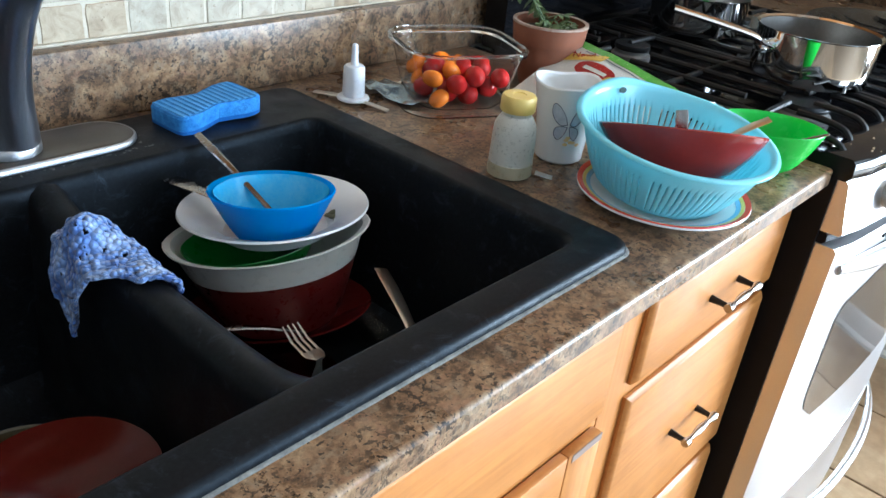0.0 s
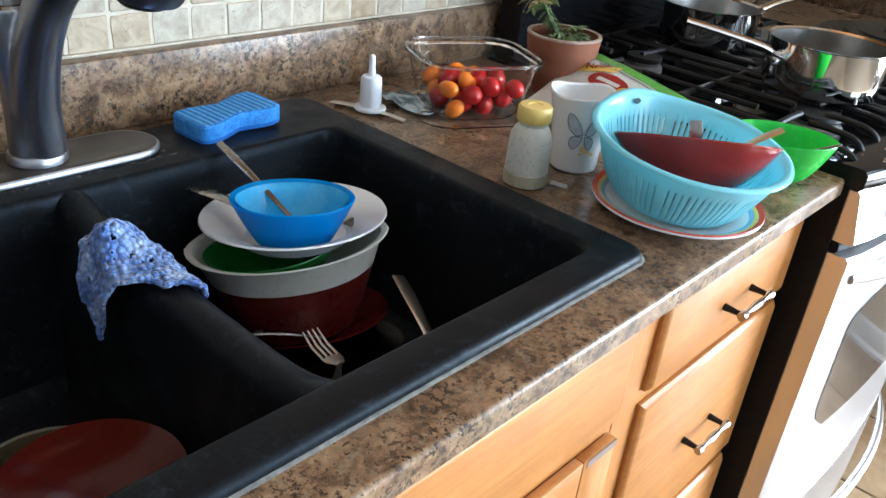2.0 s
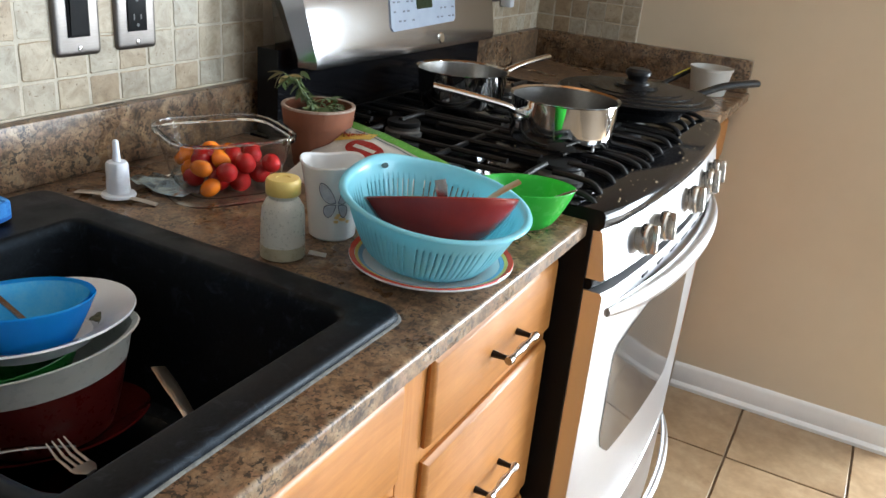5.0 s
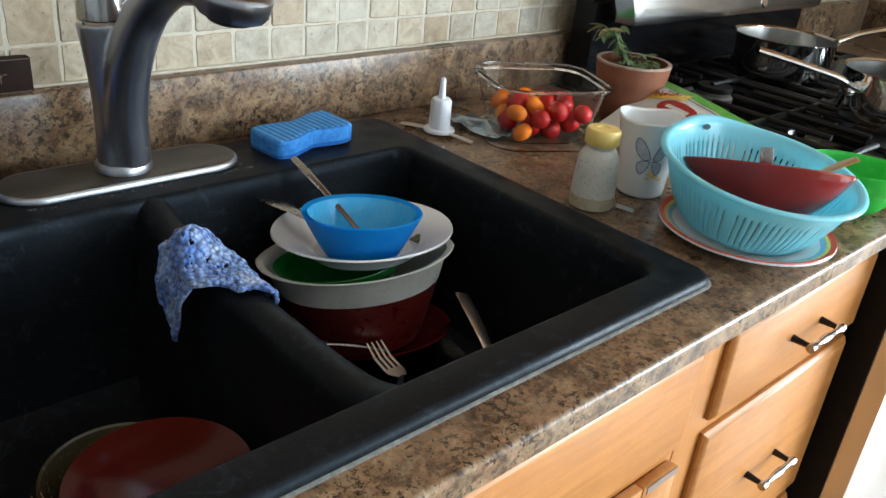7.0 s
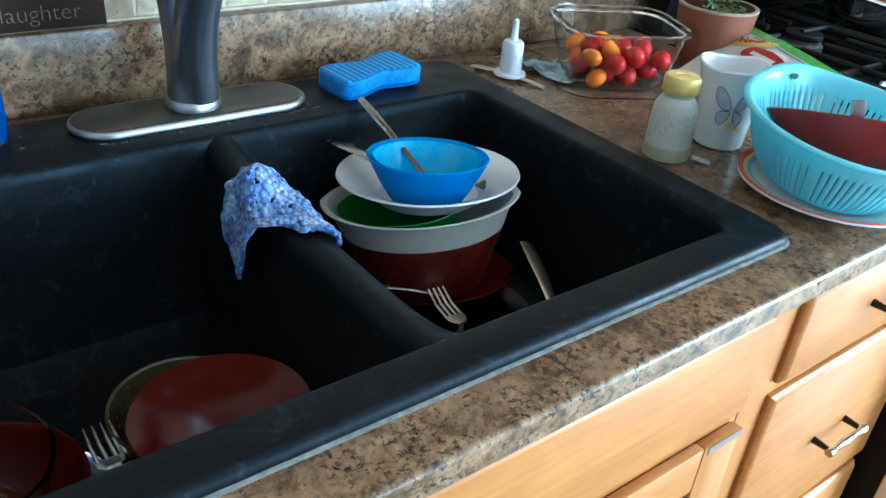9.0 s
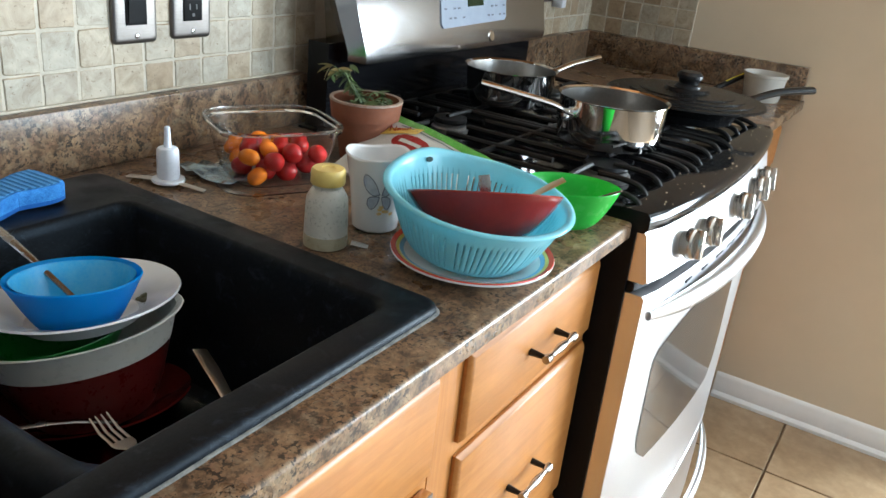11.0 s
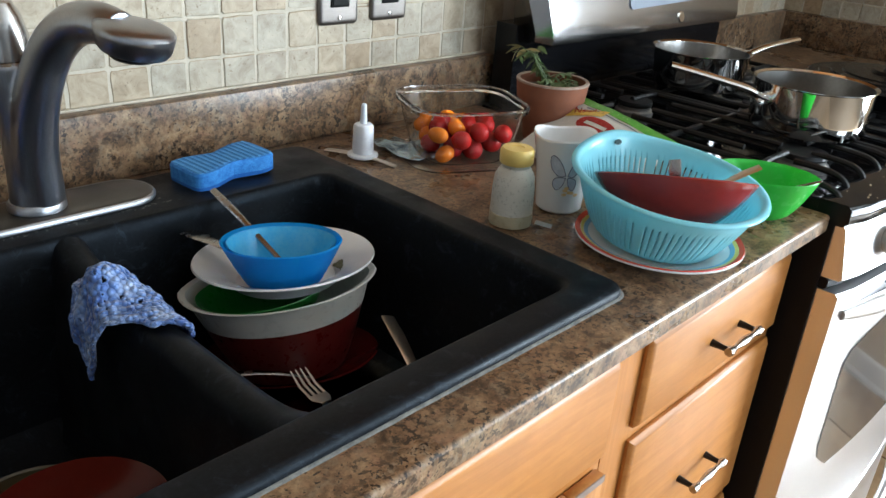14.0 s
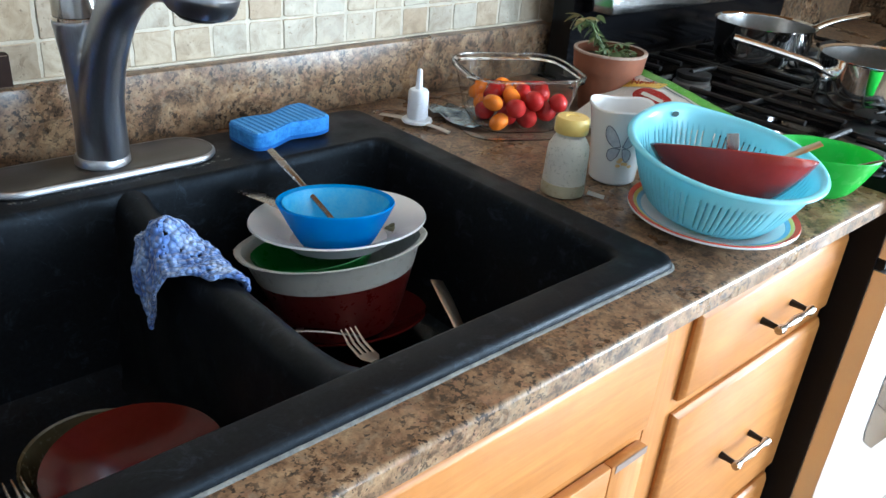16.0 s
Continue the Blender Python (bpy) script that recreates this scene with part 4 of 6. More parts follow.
def spoon(name, m, label, length=0.17, group="", bowl_end=True, material=None, wide=1.0):
    """Cutlery lying along x from its handle end at the origin."""
    s = thing(name, m, label, "cutlery", group)
    hw = [(0.0040, 0.0013), (0.0044, 0.0014), (0.0038, 0.0014), (0.0032, 0.0014), (0.003, 0.0016), (0.003, 0.0018)]
    hw = [(w * wide, h) for w, h in hw]
    pts = [(length * 0.68 * k / 5, 0, 0.004 * math.sin(math.pi * k / 5)) for k in range(6)]
    part("handle", sweep(pts, hw, 10), material or CUTLERY, s)
    if bowl_end:
        rings = []
        for k in range(9):
            u = k / 8
            w = 0.0205 * math.sin(math.pi * min(0.98, 0.06 + 0.92 * u)) ** 0.7
            x = length * 0.67 + length * 0.33 * u
            d = -0.007 * math.sin(math.pi * u)
            rings.append([(x, w * math.cos(a), d * max(0.0, math.cos(a * 1) ** 2 * -1 + 1) + z) for a, z in ((0, 0.0008), (math.pi / 3, 0), (math.pi / 2, 0), (2 * math.pi / 3, 0), (math.pi, 0.0008), (2 * math.pi / 3, 0.0014), (math.pi / 2, 0.0014), (math.pi / 3, 0.0014))])
        part("bowl", skin(rings), material or CUTLERY, s)
    return s


def fork(m, label, length=0.18, material=None, hidden=False):
    s = thing("fork", m, label, "cutlery", "dirty cutlery")
    pts = [(length * 0.7 * k / 6, 0, 0.003 * math.sin(math.pi * k / 6)) for k in range(7)]
    if hidden:                             # the handle drops away between the dishes
        pts = [(length * (0.62 + 0.08 * k / 6), 0, -0.035 * (1 - k / 6) ** 1.5) for k in range(7)]
    part("handle", sweep(pts, [(0.009, 0.0012), (0.0095, 0.0014), (0.008, 0.0014), (0.006, 0.0016), (0.004, 0.0018), (0.004, 0.0018), (0.008, 0.0014)], 10), material or CUTLERY, s)
    part("shoulder", sweep([(length * 0.68, 0, 0), (length * 0.73, 0, -0.002), (length * 0.77, 0, -0.003)], [(0.006, 0.0014), (0.0125, 0.0012), (0.013, 0.0012)], 10), material or CUTLERY, s)
    for k in range(4):
        y = -0.0105 + 0.007 * k
        part("tine", sweep([(length * 0.76, y, -0.003), (length * 0.88, y, -0.0035), (length, y * 0.95, 0.001)], [(0.0019, 0.001), (0.0017, 0.001), (0.0008, 0.0006)], 6), material or CUTLERY, s)
    return s


def along(a, b, roll=0.0):
    """A pose with its x axis from a towards b and z kept up."""
    a, b = Vector(a), Vector(b)
    x = (b - a).normalized()
    y = Vector((0, 0, 1)).cross(x)
    y = y.normalized() if y.length > 1e-3 else Vector((0, 1, 0))
    m = Matrix((x, y, x.cross(y))).transposed().to_4x4()
    return Matrix.Translation(a) @ m @ pose(0, 0, 0, roll, 0, 0)


def tilted(pos, right, right_slope, away_slope):
    """A pose whose x axis follows a level direction, with the slopes of its x and y axes given."""
    r = Vector((*right, 0)).normalized()
    a = Vector((-r.y, r.x, 0))
    x, y = (r + Vector((0, 0, right_slope))).normalized(), a + Vector((0, 0, away_slope))
    z = x.cross(y).normalized()
    m = Matrix((x, z.cross(x), z)).transposed().to_4x4()
    m.translation = pos
    return m


SINKWARD, RANGEWARD = (0.769, -0.639), (0.536, -0.844)

# in the right bowl of the sink
single("glass_plate", lathe(plate_profile(0.118, 0.014), 56), CLEAR, pose(-0.165, -0.325, 0.7165), "clear glass plate at the bottom of the sink", "plate", "stack of dirty dishes")
single("red_plate", lathe(plate_profile(0.104, 0.020), 64, shape=leaf(0.26, 1.4)), RED_PLATE, tilted((-0.146, -0.272, 0.742), SINKWARD, 0.10, -0.06), "glossy red plate under the stacked bowls, darkened in colour for the sink's shade", "plate", "stack of dirty dishes")
OV = tilted((-0.152, -0.284, 0.757), SINKWARD, 0.155, -0.05) @ Matrix.Diagonal((0.93, 0.9, 0.95, 1))
ob = thing("oval_bowl", OV, "two-tone oval bowl, cream above and dark red below", "bowl", "stack of dirty dishes")
ovs = leaf(0.24, 1.3)
outs = [(0.064 + 0.044 * (k / 10) ** 0.85, 0.108 * k / 10) for k in range(11)]
part("lower_body", lathe([(0, 0), (0.060, 0.0)] + outs[:8] + [(outs[7][0] - 0.003, outs[7][1])], 56, shape=ovs), OXBLOOD, ob, "dark red glazed lower half")
part("upper_body", lathe([(outs[7][0] - 0.001, outs[7][1] + 0.0002)] + [(r + 0.0004, z) for r, z in outs[7:]] + [(0.1165, 0.110), (0.117, 0.1115), (0.1155, 0.1125), (0.1085, 0.1105)]
                          + [(r - 0.0035, z) for r, z in outs[::-1][1:8]] + [(0.05, 0.02), (0, 0.018)], 56, shape=ovs), CREAM_PL, ob, "cream upper half with a rolled rim")
single("green_bowl", lathe(bowl_shape(0.034, 0.070, 0.042), 48, shape=leaf(0.2, 1.4)), DKGREEN_PL, tilted((-0.176, -0.268, 0.812), SINKWARD, 0.15, -0.05), "deep green plastic bowl nested in the oval bowl", "bowl", "stack of dirty dishes")
single("white_plate", lathe(plate_profile(0.099, 0.026, 0.03), 64), CERAMIC, tilted((-0.148, -0.267, 0.8590), SINKWARD, 0.07, -0.085), "white ceramic soup plate with food scraps", "plate", "stack of dirty dishes")
bm = bmesh.new()
for k in range(7):
    bmesh.ops.create_icosphere(bm, subdivisions=2, radius=0.0045 + 0.001 * (k % 3), matrix=pose(-0.098 + 0.008 * (k % 3), -0.295 - 0.007 * (k // 3), 0.8725 + 0.001 * (k % 2)) @ Matrix.Diagonal((1.6, 1.0, 0.35, 1)))
single("food_scraps", bm, surface("herb_scraps", (0.05, 0.06, 0.03), (0.14, 0.12, 0.07), 90, 0.7, bump=0.5), Matrix(), "dark herb scraps left on the white plate", "food scraps", kind="stuff")
BBP = tilted((-0.168, -0.290, 0.8690), SINKWARD, 0.03, -0.03)
single("blue_bowl", lathe(bowl_shape(0.036, 0.0635, 0.050, 0.0030, 0.85), 64, shape=leaf(0.25, 1.55)), BLUE_PL, BBP, "translucent blue plastic leaf-shaped bowl", "bowl", "stack of dirty dishes")
# residue film, carried up to the rim to lighten the inside like transmitted light
film_in = [(0.036 + 0.0275 * (z / 0.05) ** 0.85 - 0.0050, z + 0.002) for z in (0.047, 0.042, 0.034, 0.026, 0.018, 0.011, 0.006)]
single("food_residue", lathe(film_in + [(0.024, 0.0055), (0, 0.005), (0, 0.0044), (0.024, 0.0049)] + [(r + 0.0006, z) for r, z in film_in[::-1]], 56, shape=leaf(0.25, 1.55)),
       surface("residue_and_inner_light", (0.020, 0.36, 0.74), (0.115, 0.48, 0.74), 38, 0.16), BBP, "watery residue in the blue bowl, spread up its wall to paint the light shining through", "residue", kind="stuff")
spoon("spoon", along((-0.172, -0.162, 0.937), (-0.163, -0.296, 0.884), 20), "steel spoon standing in the blue bowl", 0.205, "dirty cutlery", False)
spoon("spoon", along((-0.211, -0.163, 0.897), (-0.163, -0.300, 0.874), 0), "steel spoon lying on the white plate", 0.155, "dirty cutlery", True, None, 2.2)
FORK_TIP, FORK_NECK = Vector((-0.206, -0.366, 0.814)), Vector((-0.204, -0.420, 0.797))
FORK_WAY = (FORK_TIP - FORK_NECK).normalized()
fork(along(FORK_TIP - FORK_WAY * 0.15, FORK_TIP, 12), "steel fork standing among the plates, tines up", 0.15, LIT_CUTLERY, True)
spoon("butter_knife", along((-0.255, -0.300, 0.795), (-0.150, -0.385, 0.790), 0), "thin steel knife lying on the plates", 0.14, "dirty cutlery", False)
spoon("knife", along((-0.060, -0.340, 0.812), (-0.104, -0.462, 0.765), -20), "brass-toned knife handle leaning in the sink", 0.2, "dirty cutlery", False, surface("brassy_steel", (0.64, 0.57, 0.45), (0.70, 0.63, 0.52), 6, 0.35, 1.0), 2.3)

# in the left bowl of the sink
single("tan_bowl", lathe(bowl_shape(0.042, 0.062, 0.066, 0.003), 48), TAN_DISH, pose(-0.466, -0.364, 0.7165), "tan stoneware bowl in the dark sink", "bowl", "dishes in the dark bowl")
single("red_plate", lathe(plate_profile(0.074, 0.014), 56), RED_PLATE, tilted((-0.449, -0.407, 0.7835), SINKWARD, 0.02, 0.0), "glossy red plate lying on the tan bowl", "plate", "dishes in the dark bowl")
single("red_bowl", lathe(bowl_shape(0.05, 0.083, 0.05), 48), RED_PLATE, pose(-0.630, -0.366, 0.7165), "red plastic bowl in the dark sink", "bowl", "dishes in the dark bowl")
single("glass_bowl", lathe(bowl_shape(0.042, 0.066, 0.07, 0.003), 48), GLASS, pose(-0.634, -0.350, 0.7235, 3, 2, 0), "clear glass bowl standing in the red bowl", "bowl", "dishes in the dark bowl")
fork(along((-0.533, -0.515, 0.778), (-0.535, -0.354, 0.786), 0), "steel fork beside the red plate", 0.158)

# the dishcloth over the divider
bm = bmesh.new()
NU, NV = 60, 84
cl = []
for i in range(NU + 1):
    u = i / NU
    row = []
    for j in range(NV + 1):
        v = j / NV
        # across the divider: v 0 is the hanging tip on the left, about 0.55 the crest, 1 the other side
        y = -0.236 - 0.130 * u
        hang = float(np.interp(u, (0, 0.15, 0.3, 0.5, 0.7, 0.8, 0.9, 1), (0.012, 0.034, 0.056, 0.080, 0.094, 0.078, 0.034, 0.004)))
        over = float(np.interp(u, (0, 0.3, 0.6, 0.9, 1), (0.022, 0.034, 0.044, 0.050, 0.044)))
        s = -hang * (1 - v / 0.6) if v < 0.6 else over * (v - 0.6) / 0.4
        a = max(-1.0, min(1.0, s / 0.030))
        x = -0.345 + 0.026 * math.sin(a * math.pi / 2)
        z = 0.9085 + 0.003 * math.cos(a * math.pi / 2) ** 0.8
        if abs(s) > 0.030:
            d = abs(s) - 0.030
            x += (0.002 if s > 0 else -0.010) * min(1, d / 0.02)
            z -= d
        y += 0.045 * u * max(0.0, 1 - v / 0.8)
        if s < 0:
            y += (0.035 * (0.72 - u)) * min(1, abs(s) / 0.09) * -1
        f = noise.noise(Vector((u * 7, v * 5, 1.3)))
        g = noise.noise(Vector((u * 16, v * 14, 4.1)))
        hump = math.exp(-((u - 0.30) / 0.2) ** 2 - ((v - 0.55) / 0.22) ** 2)
        row.append(bm.verts.new((x + (0.005 if s < 0 else 0.002) * f + 0.002 * g, y + 0.004 * f, z + 0.003 * abs(g) + 0.028 * hump + 0.004 * max(0, f))))
    cl.append(row)
for i in range(NU):
    for j in range(NV):
        if i % 4 < 2 and (j + 2 * (i // 4 % 2)) % 4 < 2 and 2 < i < NU - 3 and 2 < j < NV - 3 and noise.noise(Vector((i * 0.3, j * 0.3, 9))) > 0.14:
            continue                       # the open eyes of the stitch
        bm.faces.new((cl[i][j], cl[i + 1][j], cl[i + 1][j + 1], cl[i][j + 1]))
hem = [v.co.copy() for v in cl[0]] + [row[-1].co.copy() for row in cl[1:]] + [v.co.copy() for v in cl[-1][-2::-1]] + [row[0].co.copy() for row in cl[-2:0:-1]]
hem = hem[::2] + hem[:1]
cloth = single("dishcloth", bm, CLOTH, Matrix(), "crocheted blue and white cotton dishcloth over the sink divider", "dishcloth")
so = cloth.modifiers.new("thickness", "SOLIDIFY")
so.thickness, so.offset = 0.0024, 0.0
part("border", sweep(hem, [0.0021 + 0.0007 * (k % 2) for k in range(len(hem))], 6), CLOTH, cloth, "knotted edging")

# ---- on the sink deck ----
sg = thing("sponge", pose(-0.120, -0.100, 0.9255, 0, 0, 4) @ Matrix.Diagonal((0.95, 0.95, 0.95, 1)), "bright blue contoured cleaning sponge on the sink deck", "sponge")


def sponge_ring(z, o=0.0):
    pts = []
    for k in range(48):
        a = 2 * math.pi * k / 48
        c, s = math.cos(a), math.sin(a)
        x = 0.060 * abs(c) ** 0.30 * (1 if c > 0 else -1)
        y = 0.036 * abs(s) ** 0.30 * (1 if s > 0 else -1)
        y *= 1 - 0.36 * math.exp(-(x / 0.024) ** 2)
        pts.append((x * (1 - o), y * (1 - o * 1.5), z + 0.003 * (x / 0.06)))
    return pts


part("scour_layer", skin([sponge_ring(0.0005, 0.03), sponge_ring(0.002), sponge_ring(0.006)]), SPONGE_D, sg, "darker blue scouring layer")
top = skin([sponge_ring(0.0062), sponge_ring(0.021), sponge_ring(0.0235, 0.03)])
part("foam", top, SPONGE, sg, "pale blue foam")
RIDGE = surface("sponge_ridge", (0.07, 0.31, 0.70), (0.13, 0.40, 0.78), 90, 0.9, bump=0.7, bscale=500)
for k in range(14):
    x = -0.052 + 0.008 * k
    w = 0.031 * (1 - 0.36 * math.exp(-(x / 0.024) ** 2))
    part("ridge", boxed((x - 0.0029, x + 0.0029, -w, w, 0.0230 + 0.003 * (x / 0.06), 0.0244 + 0.003 * (x / 0.06)), bevel=0.0008, segs=1), RIDGE, sg)

rng = random.Random(17)
bm = bmesh.new()
for k in range(90):
    if k < 50:                             # dried scale along the front of the deck plate
        x, y = FX - 0.11 + 0.25 * rng.random(), FY - 0.0395 - 0.006 * rng.random() ** 2
    elif k < 62:
        a = rng.uniform(-1.2, 1.2)
        x, y = FX + 0.088 + 0.042 * math.cos(a), FY + 0.042 * math.sin(a)
    else:
        x, y = rng.uniform(-0.60, -0.47), rng.uniform(-0.135, -0.058)
    r = rng.uniform(0.0004, 0.0013)
    bmesh.ops.create_icosphere(bm, subdivisions=1, radius=r, matrix=pose(x, y, 0.9252, 0, 0, rng.uniform(0, 180)) @ Matrix.Diagonal((rng.uniform(1, 2.4), 1, 0.35, 1)))
single("scale_flakes", bm, surface("lime_scale", (0.07, 0.07, 0.065), (0.17, 0.165, 0.15), 200, 0.8), Matrix(), "pale dried scale and crumbs on the black sink deck", "crumbs", kind="stuff")

sn = thing("sign", pose(0, 0, 0), "dark brown wooden word sign standing on the upstand", "sign")
part("board", boxed((-0.78, -0.392, -0.016, -0.003, 1.0005, 1.036), bevel=0.001), SIGN, sn)
letters("lettering", "and laughter", 0.0235, INK, pose(-0.533, -0.0163, 1.011, 90, 0, 0), sn, 0.0004, 0.0006)
part("rim_line", boxed((-0.778, -0.3935, -0.0166, -0.0158, 1.0345, 1.0352), (-0.778, -0.3935, -0.0166, -0.0158, 1.0012, 1.0019)), INK, sn, "thin tan border")

sb = thing("soap_bottle", pose(-0.548, -0.092, 0.9255), "clear dish soap bottle half full of blue soap", "bottle")
part("bottle", lathe([(0, 0), (0.030, 0), (0.033, 0.004), (0.034, 0.05), (0.030, 0.10), (0.032, 0.14), (0.026, 0.17), (0.012, 0.185), (0.012, 0.195), (0, 0.195)], 36, 1.0, 0.72), GLASS, sb)
part("soap", lathe([(0, 0.002), (0.028, 0.002), (0.0315, 0.006), (0.0325, 0.05), (0.030, 0.085), (0, 0.085)], 36, 1.0, 0.72), BLUE_SOAP, sb, "blue liquid soap")
part("cap", moved(lathe([(0.0145, 0), (0.0145, 0.02), (0.007, 0.028), (0.006, 0.04), (0, 0.04)], 28), pose(0, 0, 0.193)), WHITE_PL, sb, "white cap")

# ---- on the counter ----
nz = thing("bottle_nozzle", pose(0.080, -0.128, 0.9155), "white plastic nozzle standing upside down on the counter", "nozzle")
part("flange", lathe([(0, 0.004), (0.0205, 0.004), (0.0215, 0.0055), (0.0205, 0.008), (0.014, 0.009), (0, 0.009)], 32), WHITE_PL, nz)
part("barrel", lathe([(0.0135, 0.0085), (0.0145, 0.012), (0.0138, 0.046), (0.012, 0.049), (0.0055, 0.050), (0, 0.050)], 32, shape=lambda a: 1 - 0.02 * abs(math.sin(4 * a))), WHITE_PL, nz)
part("tip", lathe([(0.0052, 0.0495), (0.0042, 0.062), (0.0036, 0.075), (0.002, 0.077), (0, 0.077)], 20), WHITE_PL, nz)
spoon("knife", along((0.060, -0.074, 0.9175), (0.092, -0.182, 0.9175), 0), "small steel knife lying under the white nozzle", 0.165, "dirty cutlery", False, LIT_CUTLERY, 1.5)

# clear tub of tomatoes
CX, CY, CA = 0.205, -0.190, -26


def tub_ring(hx, hy, r, z):
    return round_rect(-hx, hx, -hy, hy, r, z, 6)


tub = thing("tomato_tub", pose(CX, CY, 0.9155, 0, 0, CA), "clear plastic clamshell tub half full of cherry tomatoes", "tub")
wall = [tub_ring(0.058, 0.052, 0.034, 0.003), tub_ring(0.064, 0.058, 0.036, 0.010), tub_ring(0.074, 0.066, 0.038, 0.050), tub_ring(0.079, 0.070, 0.040, 0.072), tub_ring(0.084, 0.076, 0.042, 0.074),
        tub_ring(0.084, 0.076, 0.042, 0.080), tub_ring(0.080, 0.072, 0.040, 0.0815), tub_ring(0.0785, 0.0705, 0.040, 0.0805), tub_ring(0.0735, 0.0655, 0.038, 0.050), tub_ring(0.063, 0.057, 0.036, 0.011), tub_ring(0.057, 0.051, 0.034, 0.0042)]
tb = part("tub_body", skin(wall), CLEAR, tub)
tb.visible_shadow = False
lid = part("lid", skin([tub_ring(0.083, 0.075, 0.042, 0.0), tub_ring(0.085, 0.077, 0.042, 0.003), tub_ring(0.079, 0.071, 0.040, 0.004), tub_ring(0.076, 0.068, 0.04, 0.0016), tub_ring(0.076, 0.068, 0.04, 0.0006)]), CLEAR, tub, "flat clear lid underneath")
lid.visible_shadow = False
loop = [Vector(p) for p in tub_ring(0.0835, 0.0755, 0.042, 0.0795)]
rim = part("rim", sweep(loop + loop[:1], [0.0014] * (len(loop) + 1), 8), GLASS, tub, "rolled clear rim")
rim.visible_shadow = False
rng = random.Random(11)
base_m = pose(CX, CY, 0.9155, 0, 0, CA)
placed = []
meshes = {}
for col in ("red", "orange"):
    bm = bmesh.new()
    bmesh.ops.create_icosphere(bm, subdivisions=3, radius=1)
    for v in bm.verts:
        v.co.z *= 1.0 if v.co.z < 0.6 else 0.93
    me = bpy.data.meshes.new("tomato_" + col)
    bm.to_mesh(me)
    bm.free()
    me.shade_smooth()
    me.materials.append(TOM_RED if col == "red" else TOM_ORANGE)
    meshes[col] = me
tries = 0
while len(placed) < 30 and tries < 9000:
    tries += 1
    col = "orange" if len(placed) % 10 in (1, 4, 6, 9) else "red"
    r = rng.uniform(0.0098, 0.0118) if col == "orange" else rng.uniform(0.0125, 0.0152)
    lay = min(0.037, 0.0185 + 0.021 * (tries // 2200))
    hx, hy = 0.0555 + lay * 0.22 - r, 0.050 + lay * 0.22 - r
    p = Vector((rng.uniform(-hx, hx), rng.uniform(-hy, hy), lay + rng.uniform(-0.003, 0.006)))
    if all((p - q).length > (r + s) * 0.93 for q, s in placed):
        placed.append((p, r))
        t = new("cherry_tomato", meshes[col])
        long = 1.35 if col == "orange" else 1.12
        t.matrix_world = base_m @ Matrix.Translation(p) @ Euler((rng.uniform(0, 3), rng.uniform(0, 3), rng.uniform(0, 3))).to_matrix().to_4x4() @ Matrix.Diagonal((r, r, r * long, 1))
        tagged(t, "shiny %s cherry tomato in the clear tub" % col, "tomato", "tomatoes in the tub")
bm = bmesh.new()
vs = [[bm.verts.new((0.120 + 0.010 * i + 0.003 * noise.noise(Vector((i, j, 2.2))), -0.185 + 0.014 * j - 0.004 * i, 0.9185 + 0.016 * abs(noise.noise(Vector((i * 0.7, j * 0.8, 5.5)))))) for j in range(8)] for i in range(5)]
for i in range(4):
    for j in range(7):
        bm.faces.new((vs[i][j], vs[i + 1][j], vs[i + 1][j + 1], vs[i][j + 1]))
film = single("plastic_film", bm, surface("shiny_film", (0.22, 0.27, 0.31), (0.42, 0.50, 0.56), 40, 0.12, 0.8), Matrix(), "crumpled clear plastic film by the tub", "film")
so = film.modifiers.new("thickness", "SOLIDIFY")
so.thickness = 0.0006

# flower pot
fp = thing("flower_pot", pose(0.376, -0.216, 0.9155), "small terracotta pot with a wilting herb", "plant pot")
part("pot", lathe([(0, 0), (0.034, 0), (0.036, 0.003), (0.0445, 0.062), (0.0445, 0.064), (0.0515, 0.065), (0.0545, 0.090), (0.0535, 0.0925), (0.050, 0.0925), (0.0485, 0.076), (0, 0.076)], 48), TERRA, fp)
part("rim_bloom", lathe([(0.0492, 0.0926), (0.0542, 0.0926), (0.0548, 0.0905), (0.0552, 0.0912), (0.0545, 0.0936), (0.0495, 0.0936)], 48), LIME, fp, "chalky pale rim")
part("soil", lathe([(0, 0.082), (0.03, 0.081), (0.0488, 0.078), (0.0488, 0.0765), (0, 0.0765)], 32), SOIL, fp)
rng = random.Random(5)


def leaflet(L, W):
    bm = bmesh.new()
    n = 5
    rows = [[bm.verts.new((L * k / n, s * W * math.sin(math.pi * min(0.97, 0.04 + k / n)) ** 0.8, -0.35 * L * (k / n) ** 2 + 0.12 * W * abs(s))) for s in (-1, 0, 1)] for k in range(n + 1)]
    for a, b in zip(rows, rows[1:]):
        for i in range(2):
            bm.faces.new((a[i], a[i + 1], b[i + 1], b[i]))
    me = bpy.data.meshes.new("leaf")
    bm.to_mesh(me)
    bm.free()
    me.shade_smooth()
    return me


leafs = [leaflet(0.015, 0.0028), leaflet(0.019, 0.0034), leaflet(0.012, 0.0028)]
for me in leafs:
    me.materials.append(LEAF)
dry = leaflet(0.024, 0.0045)
dry.materials.append(DRY)
